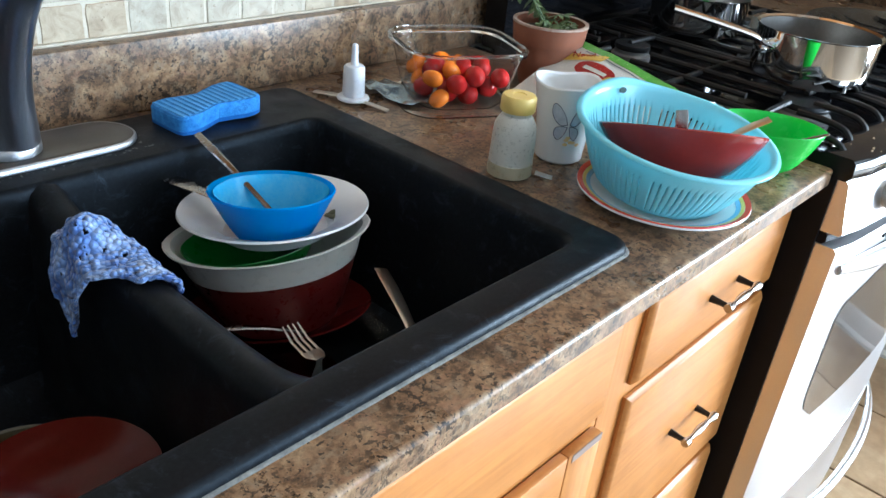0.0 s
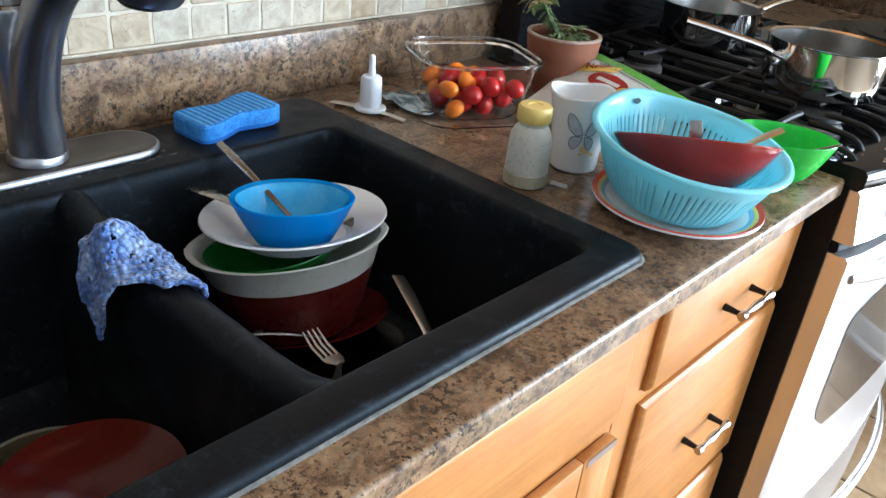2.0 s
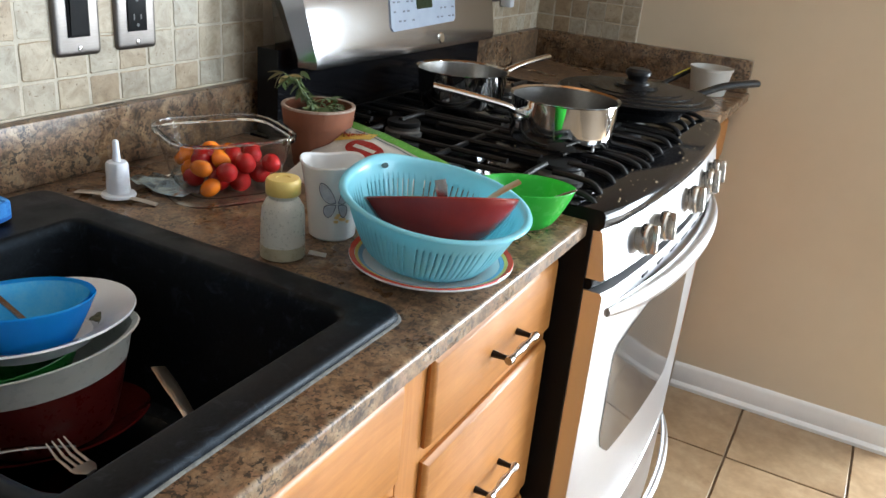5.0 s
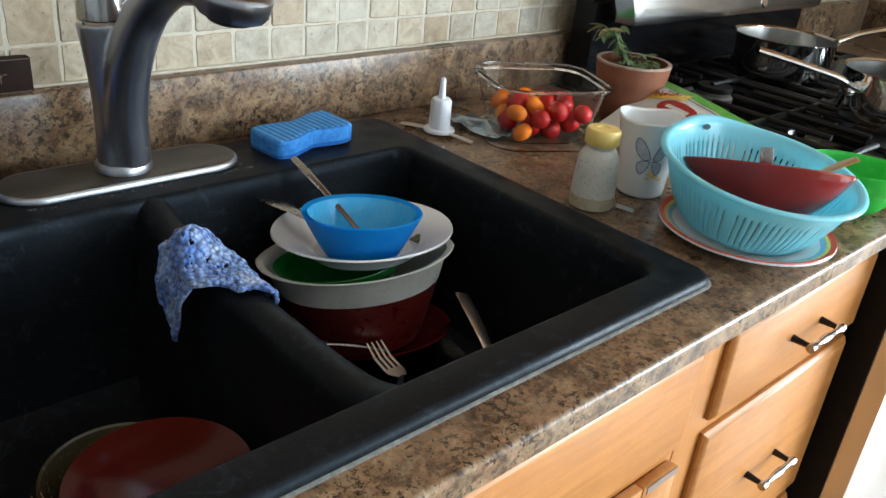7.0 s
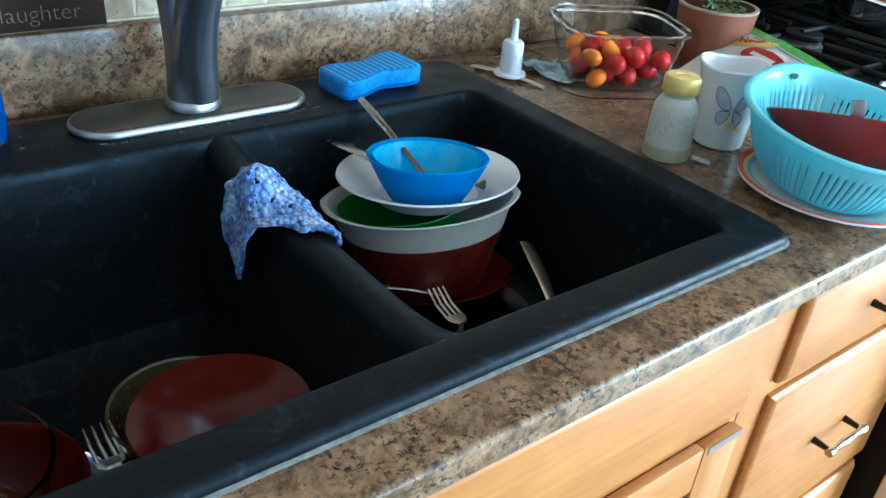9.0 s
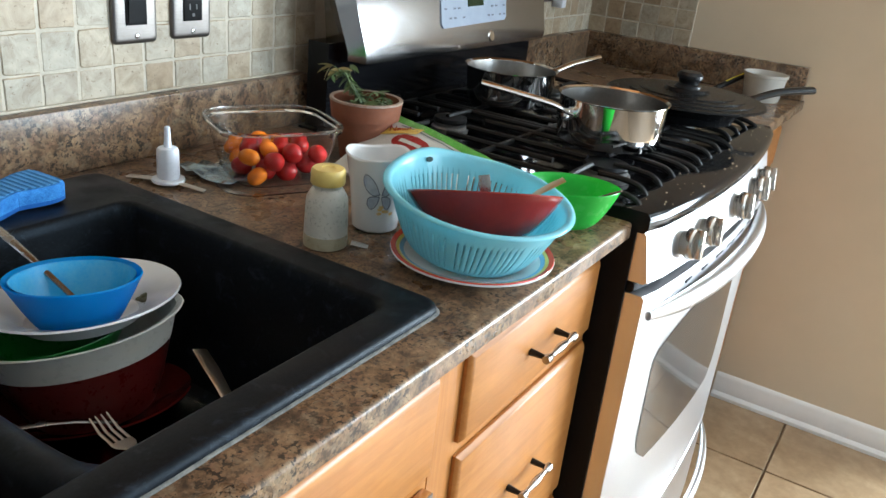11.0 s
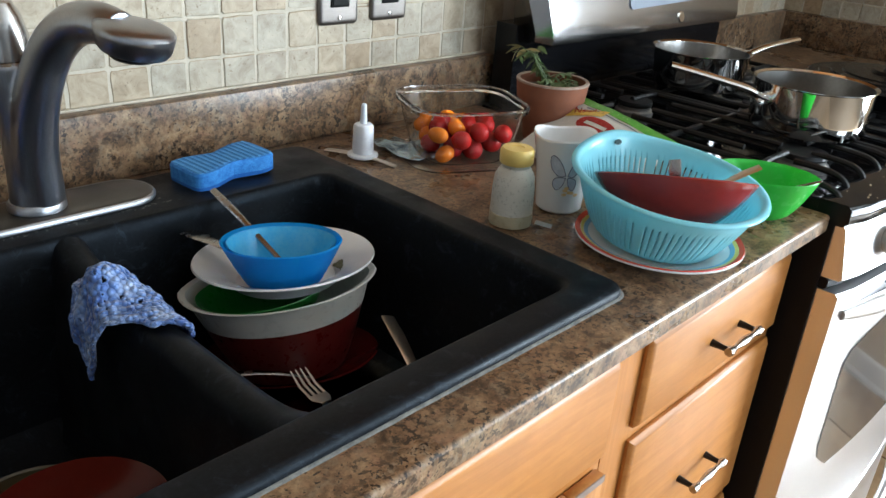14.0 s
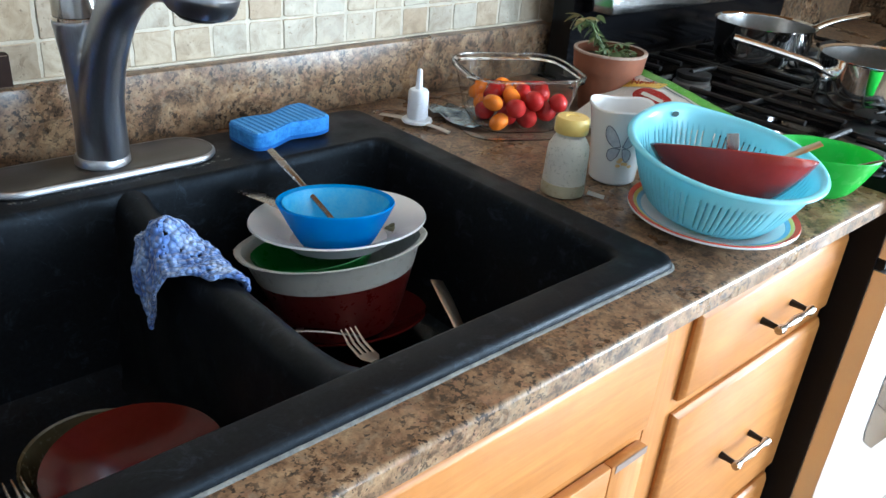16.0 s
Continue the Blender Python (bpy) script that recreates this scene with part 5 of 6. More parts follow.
stems = [[(0.0, 0.0, 0.08), (-0.008, 0.012, 0.10), (-0.022, 0.026, 0.125), (-0.034, 0.040, 0.138)], [(0, 0, 0.08), (-0.004, 0.016, 0.10), (-0.010, 0.026, 0.122), (-0.006, 0.028, 0.138)],
         [(0.005, 0, 0.08), (0.018, -0.012, 0.092), (0.034, -0.020, 0.090)], [(0, 0.005, 0.08), (0.012, 0.022, 0.094), (0.024, 0.034, 0.092)], [(0, 0, 0.08), (-0.02, -0.012, 0.090), (-0.034, -0.024, 0.088)], [(0, 0, 0.08), (0.002, -0.02, 0.092), (0.010, -0.036, 0.088)], [(0.01, 0.01, 0.08), (0.024, 0.008, 0.096), (0.040, 0.002, 0.093)], [(-0.01, 0.0, 0.08), (-0.020, -0.004, 0.097), (-0.037, -0.006, 0.094)],
         [(0, 0.0, 0.08), (-0.016, 0.014, 0.104), (-0.030, 0.022, 0.132), (-0.046, 0.030, 0.126)]]
for si, st in enumerate(stems):
    path = spline(st, 5)
    part("stem", sweep(path, [0.0016 - 0.0008 * k / len(path) for k in range(len(path))], 6), LEAF, fp)
    for k in range(3, len(path)):
        for q in range(2):
            lf = new("leaf", dry if (si < 1 and k > len(path) - 4) else rng.choice(leafs))
            lf.parent = fp
            lf.matrix_local = Matrix.Translation(path[k]) @ Euler((rng.uniform(-0.6, 0.6), rng.uniform(-0.5, 0.9), rng.uniform(0, 6.3))).to_matrix().to_4x4()

# baby-food bottle with yellow cap
bt = thing("plastic_bottle", pose(0.073, -0.398, 0.9155) @ Matrix.Diagonal((0.98, 0.98, 0.94, 1)), "cloudy plastic bottle with a yellow screw cap", "bottle")
part("bottle", lathe([(0, 0), (0.020, 0), (0.0245, 0.003), (0.0252, 0.015), (0.0245, 0.050), (0.0235, 0.062), (0.019, 0.071), (0.0165, 0.074), (0.0165, 0.080), (0, 0.080)], 44), MILKY, bt)
part("milk_layer", lathe([(0.0253, 0.002), (0.0256, 0.006), (0.0256, 0.017), (0.0250, 0.0175)], 44), MILK, bt, "cloudy liquid in the bottom")
part("cap", lathe([(0.0185, 0.0785), (0.0195, 0.080), (0.0195, 0.0945), (0.0175, 0.0975), (0.008, 0.0978), (0.007, 0.0968), (0, 0.0968)], 60, shape=lambda a: 1 + 0.008 * math.cos(30 * a)), YELLOW_PL, bt, "ribbed yellow cap")
single("foil_scrap", boxed((-0.006, 0.006, -0.010, 0.010, 0, 0.001)), CHROME, pose(0.098, -0.428, 0.9165, 8, 0, 30), "torn foil scrap beside the bottle", "foil scrap")

# butterfly mug
mg = thing("mug", pose(0.162, -0.401, 0.9155) @ Matrix.Diagonal((0.98, 0.98, 0.98, 1)), "white ceramic mug with a printed butterfly and scalloped rim", "mug")
rings = []
for r, z, wv in ((0.0, 0, 0), (0.0255, 0, 0), (0.0285, 0.003, 0), (0.0308, 0.03, 0), (0.0340, 0.06, 0.2), (0.0378, 0.086, 0.8), (0.0398, 0.0935, 1), (0.0388, 0.0955, 1), (0.0365, 0.0935, 1), (0.0335, 0.08, 0.6), (0.0290, 0.04, 0), (0.0245, 0.006, 0), (0, 0.005, 0)):
    rings.append([(r * (1 + wv * 0.05 * math.cos(3 * a + 0.5)) * math.cos(a), r * (1 + wv * 0.05 * math.cos(3 * a + 0.5)) * math.sin(a), z + wv * 0.0022 * math.cos(3 * a + 0.5)) for a in [2 * math.pi * k / 54 for k in range(54)]])
bm = skin(rings)
bmesh.ops.remove_doubles(bm, verts=bm.verts[:], dist=1e-6)
part("cup", bm, CERAMIC, mg)
ear = spline([(0.034, 0.018, 0.078), (0.052, 0.030, 0.080), (0.062, 0.036, 0.060), (0.052, 0.030, 0.034), (0.031, 0.018, 0.026)], 5)
part("ear", sweep(ear, [(0.0055, 0.0035)] * len(ear), 10), CERAMIC, mg)


def wrap(pts, z0, a0, r0, r1, lift=0.0006):
    """Lays a flat outline in metres on the mug's curved side, as a thin raised print."""
    bm = bmesh.new()
    ring = []
    for k in (0, 1):
        vs = []
        for u, w in pts:
            r = r0 + (r1 - r0) * (z0 + w) / 0.09
            a = a0 + u / 0.036
            rr = r + lift * (0.2 + k)
            vs.append(bm.verts.new((rr * math.cos(a), rr * math.sin(a), z0 + w)))
        ring.append(vs)
    bm.faces.new(ring[1])
    return bm


A0 = math.radians(224)


def wing(pts, mirror):
    return [((-1.4 * u if mirror else 1.1 * u), 1.4 * w) for u, w in pts]


UP = [(0.001, 0.002), (0.004, 0.010), (0.009, 0.017), (0.014, 0.019), (0.0155, 0.013), (0.013, 0.006), (0.007, 0.001)]
LO = [(0.001, 0.000), (0.006, 0.000), (0.011, -0.002), (0.012, -0.008), (0.008, -0.012), (0.003, -0.007)]
for outline, mi in ((UP, True), (LO, True), (UP, False), (LO, False)):
    part("butterfly_wing", wrap(wing(outline, mi), 0.050, A0, 0.0284, 0.0380, 0.0008), BUTTERFLY, mg, "slate blue printed wing")
    loop = []
    for u, w in wing(outline, mi) + wing(outline, mi)[:1]:
        rr = 0.0284 + 0.0096 * (0.050 + w) / 0.09 + 0.0009
        loop.append((rr * math.cos(A0 + u / 0.036), rr * math.sin(A0 + u / 0.036), 0.050 + w))
    part("wing_outline", sweep(spline(loop, 3), 0.00045, 6), OUTLINE, mg, "dark printed wing outline")
rng = random.Random(8)
for k in range(6):
    u, w = 0.006 + rng.uniform(-0.008, 0.010), -0.021 + rng.uniform(-0.006, 0.006)
    part("printed_flower", wrap([(u + 0.0035 * math.cos(q), w + 0.0022 * math.sin(q)) for q in [k2 * math.pi / 4 for k2 in range(8)]], 0.052, A0, 0.0284, 0.0380, 0.0008), FLOWER, mg, "yellow printed blossom")

# plate, colander, red bowl
pt = thing("rimmed_plate", pose(0.151, -0.546, 0.9155), "white plate with red, yellow and blue rim bands", "plate")
PR = 0.092
part("dish", lathe([(0, 0), (0.052, 0), (0.056, 0.001), (0.076, 0.0085), (PR, 0.0145), (PR + 0.0004, 0.016), (PR - 0.001, 0.0172), (0.075, 0.0115), (0.055, 0.004), (0, 0.004)], 72), CERAMIC, pt)


def band(r0, r1, material, label):
    z = lambda r: 0.0117 + (r - 0.075) * (0.0057 / 0.016) + 0.0006  # noqa: E731
    part("rim_band", lathe([(r0, z(r0) - 0.0008), (r0, z(r0)), (r1, z(r1)), (r1 + (0.0006 if r1 > 0.09 else 0), z(r1) - 0.0012)], 72), material, pt, label)


band(0.0862, 0.0915, BAND_RED, "red rim band")
band(0.0822, 0.0858, BAND_YELLOW, "yellow rim band")
band(0.0772, 0.0818, BAND_BLUE, "blue rim band")

CO = tilted((0.155, -0.536, 0.9320), RANGEWARD, -0.105, 0.085) @ Matrix.Diagonal((0.97, 0.97, 1, 1))
co = thing("colander", CO, "aqua plastic colander standing on the plate", "colander")
bm = bmesh.new()
SEG = 336


def col_r(z):
    return 0.065 + 0.037 * (max(z, 0) / 0.068) ** 0.66


zs = [0.001, 0.004, 0.010, 0.018, 0.026, 0.034, 0.041, 0.048, 0.055, 0.062, 0.068]
rows = [[bm.verts.new((col_r(z) * math.cos(2 * math.pi * k / SEG), col_r(z) * math.sin(2 * math.pi * k / SEG), z)) for k in range(SEG)] for z in zs]
lipr = [[bm.verts.new(((0.1025 + d) * math.cos(2 * math.pi * k / SEG), (0.1025 + d) * math.sin(2 * math.pi * k / SEG), z)) for k in range(SEG)] for d, z in ((0.003, 0.0692), (0.007, 0.0685), (0.0085, 0.066))]
rows += lipr
for a in range(len(rows) - 1):
    for k in range(SEG):
        if 1 <= a <= 6 and k % 4 == 0 and (k // 4) % 12 != 11:
            continue
        j = (k + 1) % SEG
        bm.faces.new((rows[a][k], rows[a][j], rows[a + 1][j], rows[a + 1][k]))
bm.faces.new(rows[0][::-1])
for v in bm.verts:                         # the rim lifts into a grip where the hanging hole is
    if v.co.z > 0.045:
        da = math.atan2(v.co.y, v.co.x) - radians(128)
        da = (da + math.pi) % (2 * math.pi) - math.pi
        lift = math.exp(-(da / 0.42) ** 2) * (v.co.z - 0.045) / 0.024
        v.co.z += 0.007 * lift
        v.co.x, v.co.y = v.co.x * (1 + 0.01 * lift), v.co.y * (1 + 0.01 * lift)
body = part("basket", bm, AQUA_PL, co, sharp=60)
so = body.modifiers.new("thickness", "SOLIDIFY")
so.thickness, so.offset = 0.0022, -1
hole = moved(lathe([(0, 0), (0.0032, 0), (0.0032, 0.0006), (0, 0.0008)], 16, 1.6, 1), pose(0.0985 * math.cos(radians(128)), 0.0985 * math.sin(radians(128)), 0.0650, 0, -72, 128) @ pose(0, 0, 0, 0, 0, 90))
part("hang_hole", hole, surface("hole_dark", (0.02, 0.05, 0.05), (0.03, 0.07, 0.07), 30, 0.8), co, "small dark hanging hole")

rx, rn = Vector((0.483, -0.876, 0.285)).normalized(), Vector((0.268, 0.224, 0.94)).normalized()
ry = rn.cross(rx).normalized()
rx = ry.cross(rn)
RBP = Matrix((rx, ry, rn)).transposed().to_4x4()
RBP.translation = Vector((0.160, -0.547, 0.996)) - rn * 0.050
single("red_bowl", lathe(bowl_shape(0.032, 0.0865, 0.050, 0.003, 0.6), 64, shape=leaf(0.26, 1.2)), RED_GLAZE, RBP, "dark red leaf-shaped bowl tilted in the colander", "bowl")
spoon("spoon", along((0.188, -0.529, 1.008), (0.187, -0.540, 0.968), 60), "steel spoon handle rising from the red bowl", 0.075, "dirty cutlery", False, CUTLERY, 1.6)
spoon("spoon", along((0.247, -0.602, 1.009), (0.205, -0.552, 0.957), 0), "steel spoon handle resting on the red bowl", 0.12, "dirty cutlery", False, bpy.data.materials["brassy_steel"], 2.0)

GBP = pose(0.356, -0.568, 0.9155, 0, 0, -60)
single("green_bowl", lathe(bowl_shape(0.032, 0.066, 0.054, 0.0024, 0.62), 64, shape=leaf(0.28, 1.2)), GREEN_PL, GBP, "bright green plastic leaf-shaped bowl", "bowl")
spoon("spoon", along((0.362, -0.634, 0.977), (0.350, -0.570, 0.930), 0), "steel spoon standing in the green bowl", 0.12, "dirty cutlery", True)

# food pouch
pc = thing("food_pouch", pose(0, 0, 0), "opened white and green printed food pouch leaning on the range", "pouch")
PT0, PT1, PB0, PB1 = Vector((0.411, -0.246, 0.986)), Vector((0.404, -0.430, 0.957)), Vector((0.285, -0.225, 0.921)), Vector((0.262, -0.425, 0.921))
PN = ((PT1 - PT0).cross(PB0 - PT0)).normalized()
PN = PN if PN.z > 0 else -PN


def pouch_at(u, v, lift=0.0):
    """u runs along the top edge, v from the top down."""
    p = PT0.lerp(PT1, u).lerp(PB0.lerp(PB1, u), v)
    fill = 0.013 * math.sin(math.pi * u) * math.sin(math.pi * min(1, v * 0.9 + 0.05)) ** 0.7
    wr = 0.0022 * noise.noise(Vector((u * 6, v * 5, 0.7)))
    return p + PN * (fill + wr + lift)


def patch(f, nu=14, nv=10, lift=0.0):
    bm = bmesh.new()
    vs = [[bm.verts.new(pouch_at(*f(i / nu, j / nv), lift)) for j in range(nv + 1)] for i in range(nu + 1)]
    for i in range(nu):
        for j in range(nv):
            bm.faces.new((vs[i][j], vs[i + 1][j], vs[i + 1][j + 1], vs[i][j + 1]))
    return bm


front = patch(lambda a, b: (a, b), 22, 18)
back = bmesh.new()
vs = [[back.verts.new(PT0.lerp(PT1, i / 8).lerp(PB0.lerp(PB1, i / 8), j / 6) - PN * 0.002) for j in range(7)] for i in range(9)]
for i in range(8):
    for j in range(6):
        back.faces.new((vs[i][j], vs[i + 1][j], vs[i + 1][j + 1], vs[i][j + 1]))
part("bag", join(front, back), POUCH_W, pc)
part("green_band", patch(lambda a, b: (a, 0.15 * b * (0.6 + 0.4 * a)), 20, 4, 0.0007), POUCH_G, pc, "green printed band")
part("dark_line", patch(lambda a, b: (0.16 + 0.84 * a, 0.17 * (0.6 + 0.4 * a) + 0.018 * b + 0.02), 20, 2, 0.0012), KEY_PRINT, pc, "dark printed line")
part("corner_stripe", patch(lambda a, b: (0.02 + 0.34 * a, 0.30 - 0.20 * a + 0.13 * b - 0.02), 10, 3, 0.0012), POUCH_Y, pc, "golden corner stripe")
part("print_oval", patch(lambda a, b: (0.40 + 0.17 * (2 * b - 1) * math.sqrt(max(0, 1 - (2 * a - 1) ** 2)), 0.37 + 0.13 * (2 * a - 1)), 14, 8, 0.0014), POUCH_R, pc, "dark red oval mark")
part("oval_bar", patch(lambda a, b: (0.40 + 0.10 * (2 * b - 1), 0.345 + 0.05 * a), 6, 6, 0.0020), POUCH_W, pc, "white bar in the oval")
part("print_food", patch(lambda a, b: (0.68 + 0.10 * (2 * b - 1) * math.sqrt(max(0, 1 - (2 * a - 1) ** 2)), 0.37 + 0.12 * (2 * a - 1)), 10, 6, 0.0014), POUCH_O, pc, "orange printed food")
part("print_food", patch(lambda a, b: (0.56 + 0.05 * (2 * b - 1) * math.sqrt(max(0, 1 - (2 * a - 1) ** 2)), 0.45 + 0.11 * (2 * a - 1)), 10, 6, 0.0016), POUCH_Y, pc, "golden printed food")
part("print_bar", patch(lambda a, b: (0.74 + 0.2 * a, 0.24 + 0.04 * b), 8, 2, 0.0016), KEY_PRINT, pc, "dark printed bar")
tx = (pouch_at(0.28, 0.14) - pouch_at(0.10, 0.26)).normalized()
tm = Matrix((tx, PN.cross(tx), PN)).transposed().to_4x4()
tm.translation = pouch_at(0.13, 0.29, 0.0022)
letters("new_mark", "New!", 0.015, POUCH_R, tm, pc)

# ---- pans on the range ----
GT = GZ + 0.0058


def pan_profile(r0, r1, h, t=0.0018, flare=0.003, bend=0.010):
    out = [(0, 0), (r0 - bend, 0), (r0 - bend * 0.3, bend * 0.3), (r0, bend)] + [(r0 + (r1 - r0) * k / 4, bend + (h - bend) * k / 4) for k in range(1, 5)]
    out += [(r1 + flare, h + 0.002), (r1 + flare, h + 0.003), (r1 - t, h + 0.0005)]
    out += [(r0 + (r1 - r0) * k / 4 - t, bend + (h - bend) * k / 4) for k in (3, 2, 1, 0)] + [(r0 - bend, t), (0, t)]
    return out


sp = thing("saucepan", pose(0.678, -0.490, GT), "polished steel saucepan with a long hollow handle", "saucepan")
part("vessel", lathe(pan_profile(0.086, 0.088, 0.072), 64), CHROME, sp)
SATIN = brushed("satin_pan_inside", (0.30, 0.28, 0.255), 0.30, (3, 3, 3), 0.2)
part("lining", lathe([(0, 0.0022), (0.076, 0.0022), (0.0832, 0.006), (0.0838, 0.012), (0.0858, 0.0715)], 64), SATIN, sp, "satin steel inside")
hp = spline([(-0.080, 0.038, 0.050), (-0.095, 0.046, 0.056), (-0.110, 0.060, 0.066), (-0.150, 0.112, 0.080), (-0.178, 0.152, 0.089)], 6)
hp0 = [Vector(p) for p in hp]
part("handle", sweep(hp0, [(0.009 + 0.002 * k / len(hp0), 0.0055) for k in range(len(hp0))], 12), CHROME, sp, "long steel handle")
part("bracket", moved(boxed((-0.012, 0.012, -0.010, 0.010, -0.009, 0.009), bevel=0.003), pose(-0.087, 0.044, 0.050, 0, 0, 150)), CHROME, sp)
for s in (-1, 1):
    part("rivet", moved(lathe([(0.004, 0), (0.003, 0.002), (0, 0.0025)], 12), pose(-0.079 + 0.004 * s, 0.030 + 0.012 * s - 0.002, 0.050, 0, 90, 150)), HANDLE, sp)

fpn = thing("frying_pan", pose(0.795, -0.238, GT), "shallow polished steel pan on the rear burner", "pan")
part("vessel", lathe(pan_profile(0.080, 0.086, 0.064), 56), CHROME, fpn)
part("lining", lathe([(0, 0.0022), (0.070, 0.0022), (0.0772, 0.006), (0.0778, 0.012), (0.0838, 0.0635)], 56), SATIN, fpn, "satin steel inside")
hp = spline([(0.081, -0.030, 0.044), (0.106, -0.036, 0.052), (0.17, -0.050, 0.066), (0.25, -0.072, 0.076)], 5)
part("handle", sweep(hp, [(0.008, 0.005)] * len(hp), 12), CHROME, fpn, "steel handle")

sk = thing("skillet", pose(1.000, -0.522, GT), "black nonstick skillet with a long black handle", "skillet")
part("vessel", lathe(pan_profile(0.095, 0.124, 0.038, 0.003, 0.002, 0.016), 56), NONSTICK, sk)
hp = spline([(0.100, -0.080, 0.032), (0.125, -0.100, 0.042), (0.17, -0.135, 0.056), (0.235, -0.185, 0.062)], 5)
part("handle", sweep(hp, [(0.008 + 0.005 * k / len(hp), 0.006 + 0.002 * k / len(hp)) for k in range(len(hp))], 12), BLACK_PLASTIC, sk, "black plastic handle")
ld = thing("pan_lid", pose(0.990, -0.520, GT + 0.0412), "flat black stepped pan lid with a round knob", "lid")
part("disc", lathe([(0, 0), (0.150, 0), (0.152, 0.002), (0.148, 0.005), (0.132, 0.0055), (0.130, 0.008), (0.112, 0.0085), (0.110, 0.011), (0.092, 0.0115), (0.09, 0.0135), (0.045, 0.0145), (0.04, 0.020), (0, 0.020)], 72), NONSTICK, ld)
part("knob", lathe([(0.026, 0.019), (0.024, 0.024), (0.018, 0.027), (0.020, 0.033), (0.0245, 0.038), (0.0245, 0.044), (0.019, 0.049), (0, 0.050)], 36), BLACK_PLASTIC, ld, "round black knob")

# ---- corner counter ----
dt = thing("deli_tub", pose(1.600, -0.545, 0.9155), "frosted white plastic deli tub without a lid", "tub")
part("tub", lathe([(0, 0), (0.042, 0), (0.044, 0.003), (0.052, 0.060), (0.055, 0.062), (0.055, 0.068), (0.0525, 0.068), (0.0505, 0.060), (0.042, 0.004), (0, 0.004)], 44), surface("frosted_plastic", (0.62, 0.60, 0.54), (0.72, 0.70, 0.64), 20, 0.4, through=0.3), dt)
pk = thing("kitchen_brush", pose(0, 0, 0), "black and yellow handled peeler leaning behind the tub", "peeler")
part("grip", sweep([(1.55, -0.44, 0.930), (1.60, -0.475, 0.955), (1.645, -0.50, 0.972)], [(0.008, 0.006), (0.010, 0.007), (0.007, 0.005)], 12), BLACK_PLASTIC, pk)
part("grip_stripe", sweep([(1.575, -0.4575, 0.9485), (1.60, -0.475, 0.9615), (1.64, -0.4975, 0.976)], [(0.003, 0.0018)] * 3, 8), surface("yellow_rubber", (0.70, 0.60, 0.04), (0.78, 0.68, 0.08), 30, 0.4), pk, "yellow stripe")
part("blade", sweep([(1.51, -0.415, 0.919), (1.55, -0.44, 0.930)], [(0.006, 0.0015), (0.004, 0.002)], 10), HANDLE, pk)


# ---- wall plates ----
def wall_plate(x, z, kind_, label):
    p = thing("light_switch" if kind_ == "switch" else "outlet", pose(x, 0, z), label, "wall plate", "wall plates")
    rings = [[(p.x, -d, p.y) for p in round_rect(-0.0352 + i, 0.0352 - i, -0.0585 + i, 0.0585 - i, max(0.002, 0.007 - i * 0.6), 0, 5)] for i, d in ((0, 0.0), (0, 0.0025), (0.0008, 0.0042), (0.0026, 0.0057), (0.0050, 0.0063), (0.0080, 0.0065))]
    part("plate", skin(rings), NICKEL, p, "brushed metal cover plate")
    for s in (-1, 1):
        part("screw", moved(lathe([(0.0032, 0), (0.003, 0.001), (0, 0.0014)], 14), pose(0, -0.0064, s * 0.0484, 90, 0, 0)), HANDLE, p)
    ins = part("insert", boxed((-0.0165, 0.0165, -0.0085, -0.006, -0.0335, 0.0335), bevel=0.001), INSERT, p, "black insert")
    if kind_ == "switch":
        part("rocker", skin([[(-0.0135, -0.0085, -0.03), (0.0135, -0.0085, -0.03), (0.0135, -0.0085, 0.03), (-0.0135, -0.0085, 0.03)],
                             [(-0.0135, -0.0095, -0.03), (0.0135, -0.0095, -0.03), (0.0135, -0.0125, 0.03), (-0.0135, -0.0125, 0.03)]]), INSERT, ins)
    else:
        for s in (-1, 1):
            for dx, w, h in ((-0.006, 0.0011, 0.0042), (0.006, 0.0011, 0.0034)):
                part("slot", boxed((dx - w, dx + w, -0.0089, -0.0083, s * 0.017 + 0.003 - h, s * 0.017 + 0.003 + h)), surface("slot_grey", (0.10, 0.10, 0.10), (0.14, 0.14, 0.14), 40, 0.6) if "slot_grey" not in bpy.data.materials else bpy.data.materials["slot_grey"], ins)
            part("slot", moved(lathe([(0.0024, 0), (0.0024, 0.0006), (0, 0.0006)], 14), pose(0, -0.0085, s * 0.017 - 0.008, 90, 0, 0)), bpy.data.materials["slot_grey"], ins)


wall_plate(0.135, 1.129, "switch", "brushed metal plate with a black rocker switch")
wall_plate(0.231, 1.130, "outlet", "brushed metal plate with a black double outlet")
wall_plate(1.405, 1.145, "outlet", "brushed metal plate with a black outlet past the range")
pg = thing("plug_adapter", pose(1.455, -0.012, 1.085), "small white plug and cord on the tiled wall", "plug")
part("plug", boxed((-0.012, 0.012, -0.02, 0.011, -0.012, 0.012), bevel=0.003), WHITE_PL, pg)
part("cord", sweep(spline([(0, -0.010, 0.012), (-0.004, -0.012, 0.06), (0.01, -0.012, 0.14), (0.004, -0.012, 0.30)], 6), 0.0022, 8), surface("tan_cord", (0.35, 0.29, 0.2), (0.42, 0.35, 0.26), 40, 0.5), pg, "tan cord")

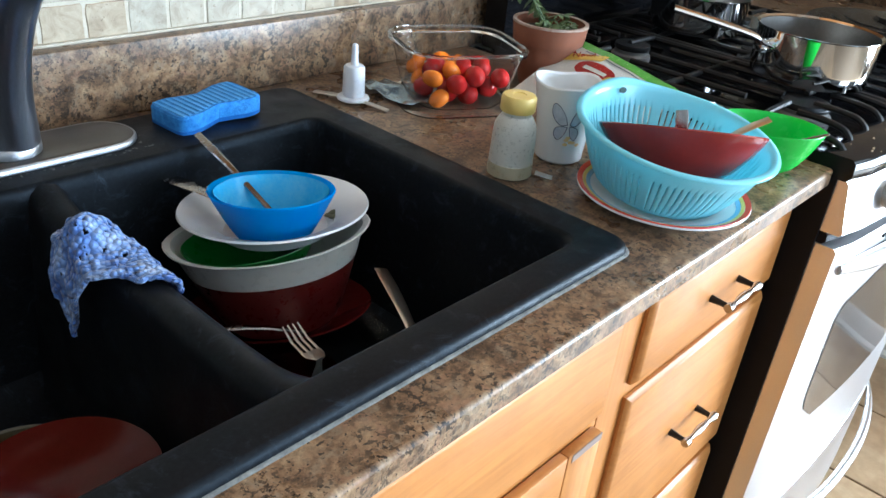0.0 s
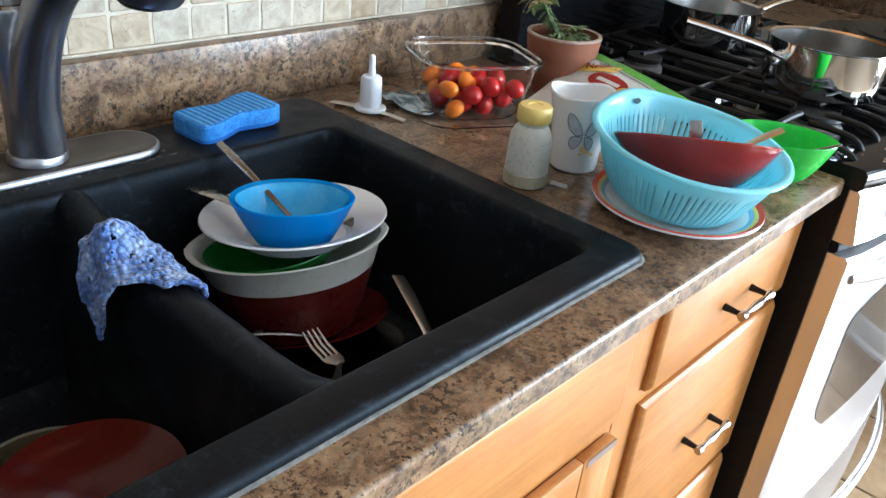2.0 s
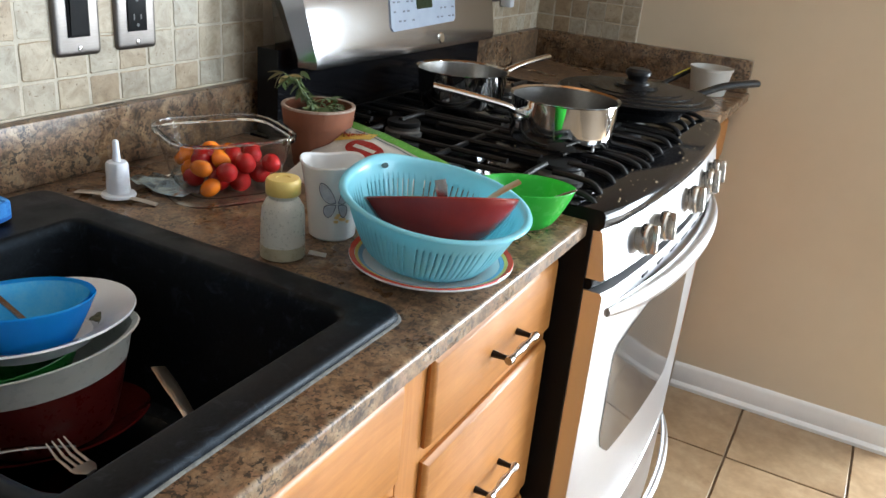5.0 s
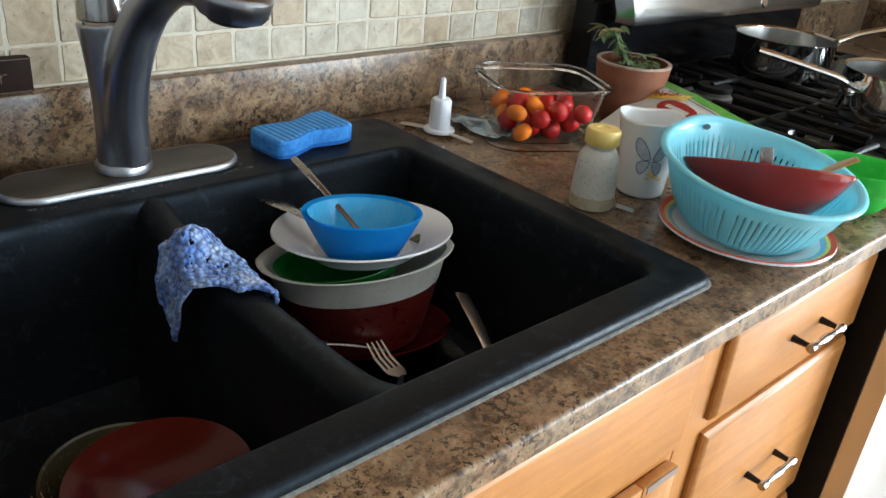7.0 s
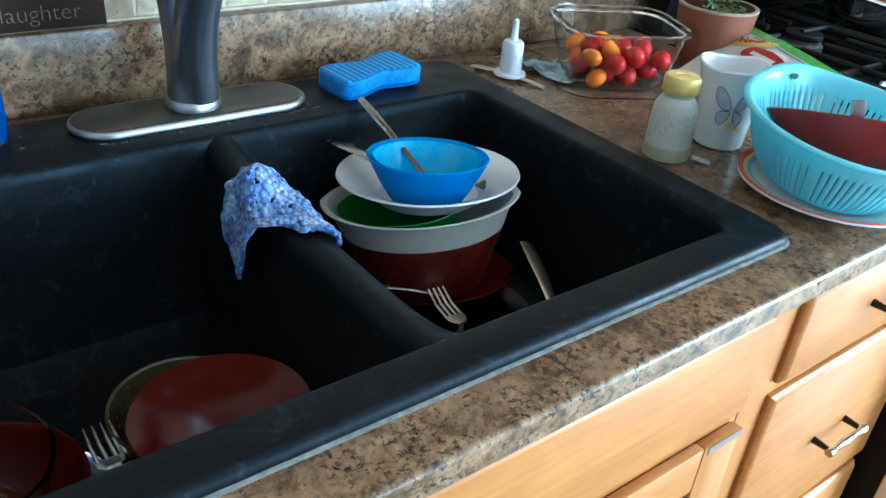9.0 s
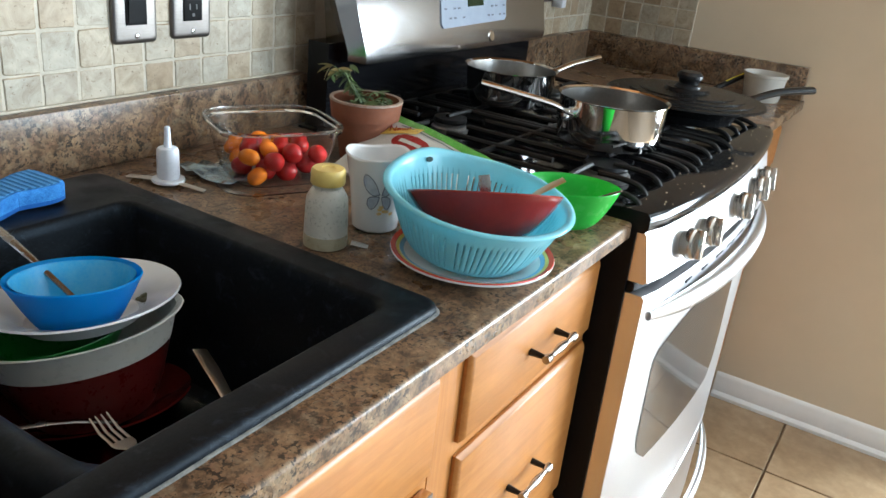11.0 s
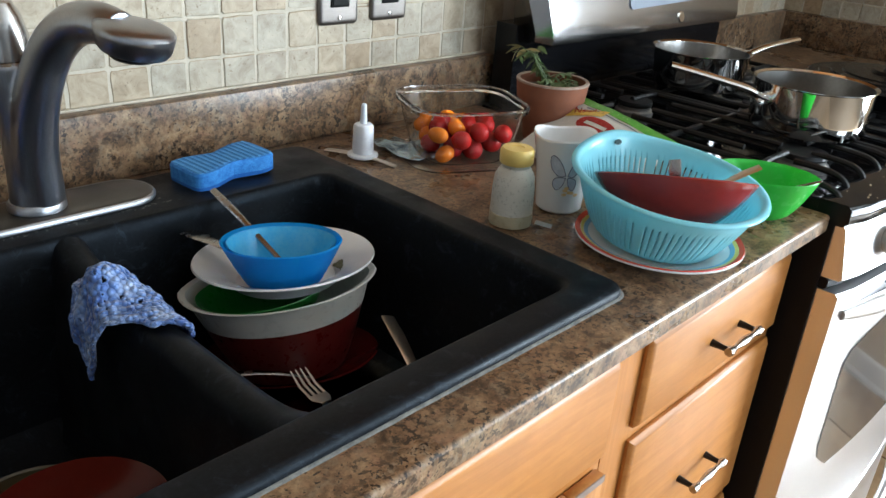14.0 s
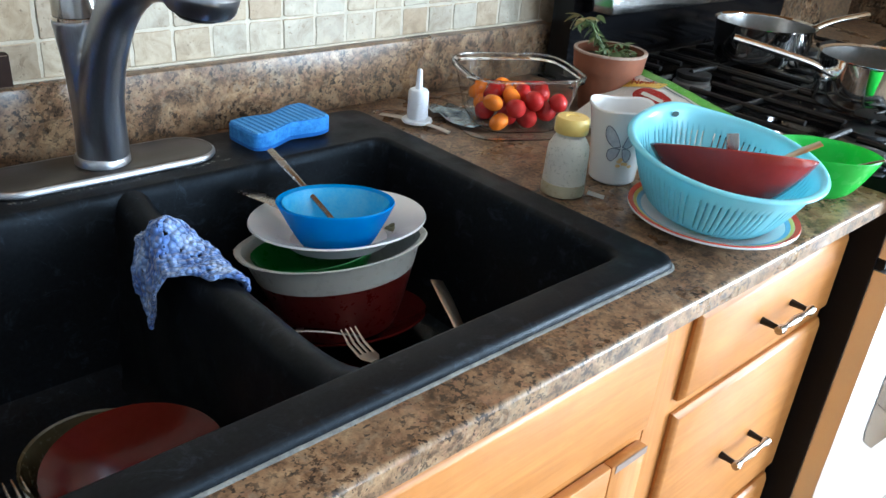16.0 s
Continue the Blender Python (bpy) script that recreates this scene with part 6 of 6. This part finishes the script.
# ---- floor and wall tiles ----


def tile_mesh(name, w, h, t, jit, material, seed, corner=0.004, edge=0.0016):
    """A stone tile facing -y with chipped corners and a worn edge, its back at y = 0."""
    rg_ = random.Random(seed)
    pts = []
    for sx, sz in ((-1, -1), (1, -1), (1, 1), (-1, 1)):
        a, b = (w / 2 - corner * rg_.uniform(0.5, 1.5), h / 2), (w / 2, h / 2 - corner * rg_.uniform(0.5, 1.5))
        two = [a, b] if sx * sz < 0 else [b, a]
        two = two[::-1] if (sx, sz) in ((1, -1), (-1, 1)) else two[::-1]
        pts += [(sx * p[0] + rg_.uniform(-jit, jit), sz * p[1] + rg_.uniform(-jit, jit)) for p in two]
    for u in (-0.28, 0.0, 0.28):
        pts += [(w / 2 + rg_.uniform(-jit, jit * 0.6), u * h), (-w / 2 - rg_.uniform(-jit, jit * 0.6), u * h), (u * w, h / 2 + rg_.uniform(-jit, jit * 0.6)), (u * w, -h / 2 - rg_.uniform(-jit, jit * 0.6))]
    cx = sorted(pts, key=lambda p: math.atan2(p[1], p[0]))
    rings = [[(x, 0, z) for x, z in cx], [(x, -t + edge, z) for x, z in cx], [(x * (1 - 2 * edge / w), -t, z * (1 - 2 * edge / h)) for x, z in cx]]
    bm = skin(rings, cap0=False)
    bmesh.ops.recalc_face_normals(bm, faces=bm.faces[:])
    me = bpy.data.meshes.new(name)
    bm.to_mesh(me)
    bm.free()
    me.shade_smooth()
    me.set_sharp_from_angle(angle=radians(30))
    me.materials.append(material)
    return me


RED_TRAV = surface("russet_travertine", (0.26, 0.13, 0.075), (0.42, 0.25, 0.155), 60, 0.6, bump=0.4, bscale=200, vary=0.25)
PX, PZ, TX0, TZ0 = 0.0508, 0.0515, -0.052, 0.9915
wtiles = [tile_mesh("tile", 0.0482, 0.0488, 0.0065, 0.0007, TRAV, s, 0.0020, 0.0013) for s in range(8)]
bricks = [tile_mesh("brick", 0.0465, 0.0185, 0.0075, 0.0006, RED_TRAV, s, 0.002) for s in range(4)]
rng = random.Random(21)


def lay(parent, m, meshes_):
    t = new("tile" if meshes_ is wtiles else "brick", rng.choice(meshes_))
    t.parent = parent
    t.matrix_local = m @ pose(rng.uniform(-0.0005, 0.0005), rng.uniform(-0.0008, 0.0004), rng.uniform(-0.0005, 0.0005), 0, rng.uniform(-0.6, 0.6), 0)


for i in range(-13, 35):
    x = TX0 + PX * (i + 0.5)
    for j in range(4):
        if 0.52 < x < 1.12 and j < 3:
            continue
        lay(wall_north, pose(x, 0.0069, TZ0 + PZ * (j + 0.5)), wtiles)
    lay(wall_north, pose(x + 0.02, 0.006, TZ0 + 4 * PZ + 0.0112), bricks)
for i in range(6):
    y = -0.026 - PX * i
    for j in range(5):
        lay(wall_east, pose(WX + 0.002, y, TZ0 + PZ * (j + 0.5), 0, 0, -90), wtiles)


def field(parent, spots, label):
    bm = bmesh.new()
    for k, m in enumerate(spots):
        start = len(bm.verts)
        bm.from_mesh(wtiles[k % 8])
        bm.verts.ensure_lookup_table()
        bmesh.ops.transform(bm, matrix=m, verts=bm.verts[start:])
    me = bpy.data.meshes.new("tile_field")
    bm.to_mesh(me)
    bm.free()
    me.materials.append(TRAV)
    o = new("tile_field", me)
    o.parent = parent
    tagged(o, label, kind="stuff")


field(wall_north, [pose(TX0 + PX * (i + 0.5), 0.0068, TZ0 + 4 * PZ + 0.024 + PZ * (j + 0.5)) for i in range(-13, 35) for j in range(4)], "tumbled stone tiles above the border")
single("east_tile_grout", boxed((WX - 0.003, WX - 0.0005, -0.305, 0.003, 1.0005, 1.25)), GROUT, Matrix(), "cream grout bed of the stone tiles", "grout", kind="structure")
FP = 0.305
ftile = []
for s in range(4):
    me = tile_mesh("floor_tile", FP - 0.006, FP - 0.006, 0.006, 0.0003, FLOOR, 40 + s, 0.002, 0.0015)
    ftile.append(me)
for i in range(-12, 7):
    for j in range(-9, 3):
        x, y = 1.115 + FP * (i + 0.5), -0.823 + FP * (j + 0.5)
        if LX < x < RX and BY < y < 0.1 and not (x > WX + 0.15 and y > -1.6) and (y < -0.45 or x > 1.2):
            t = new("floor_tile", rng.choice(ftile))
            t.parent = floor
            t.matrix_local = pose(x, y, -0.006, -90, 0, 0)
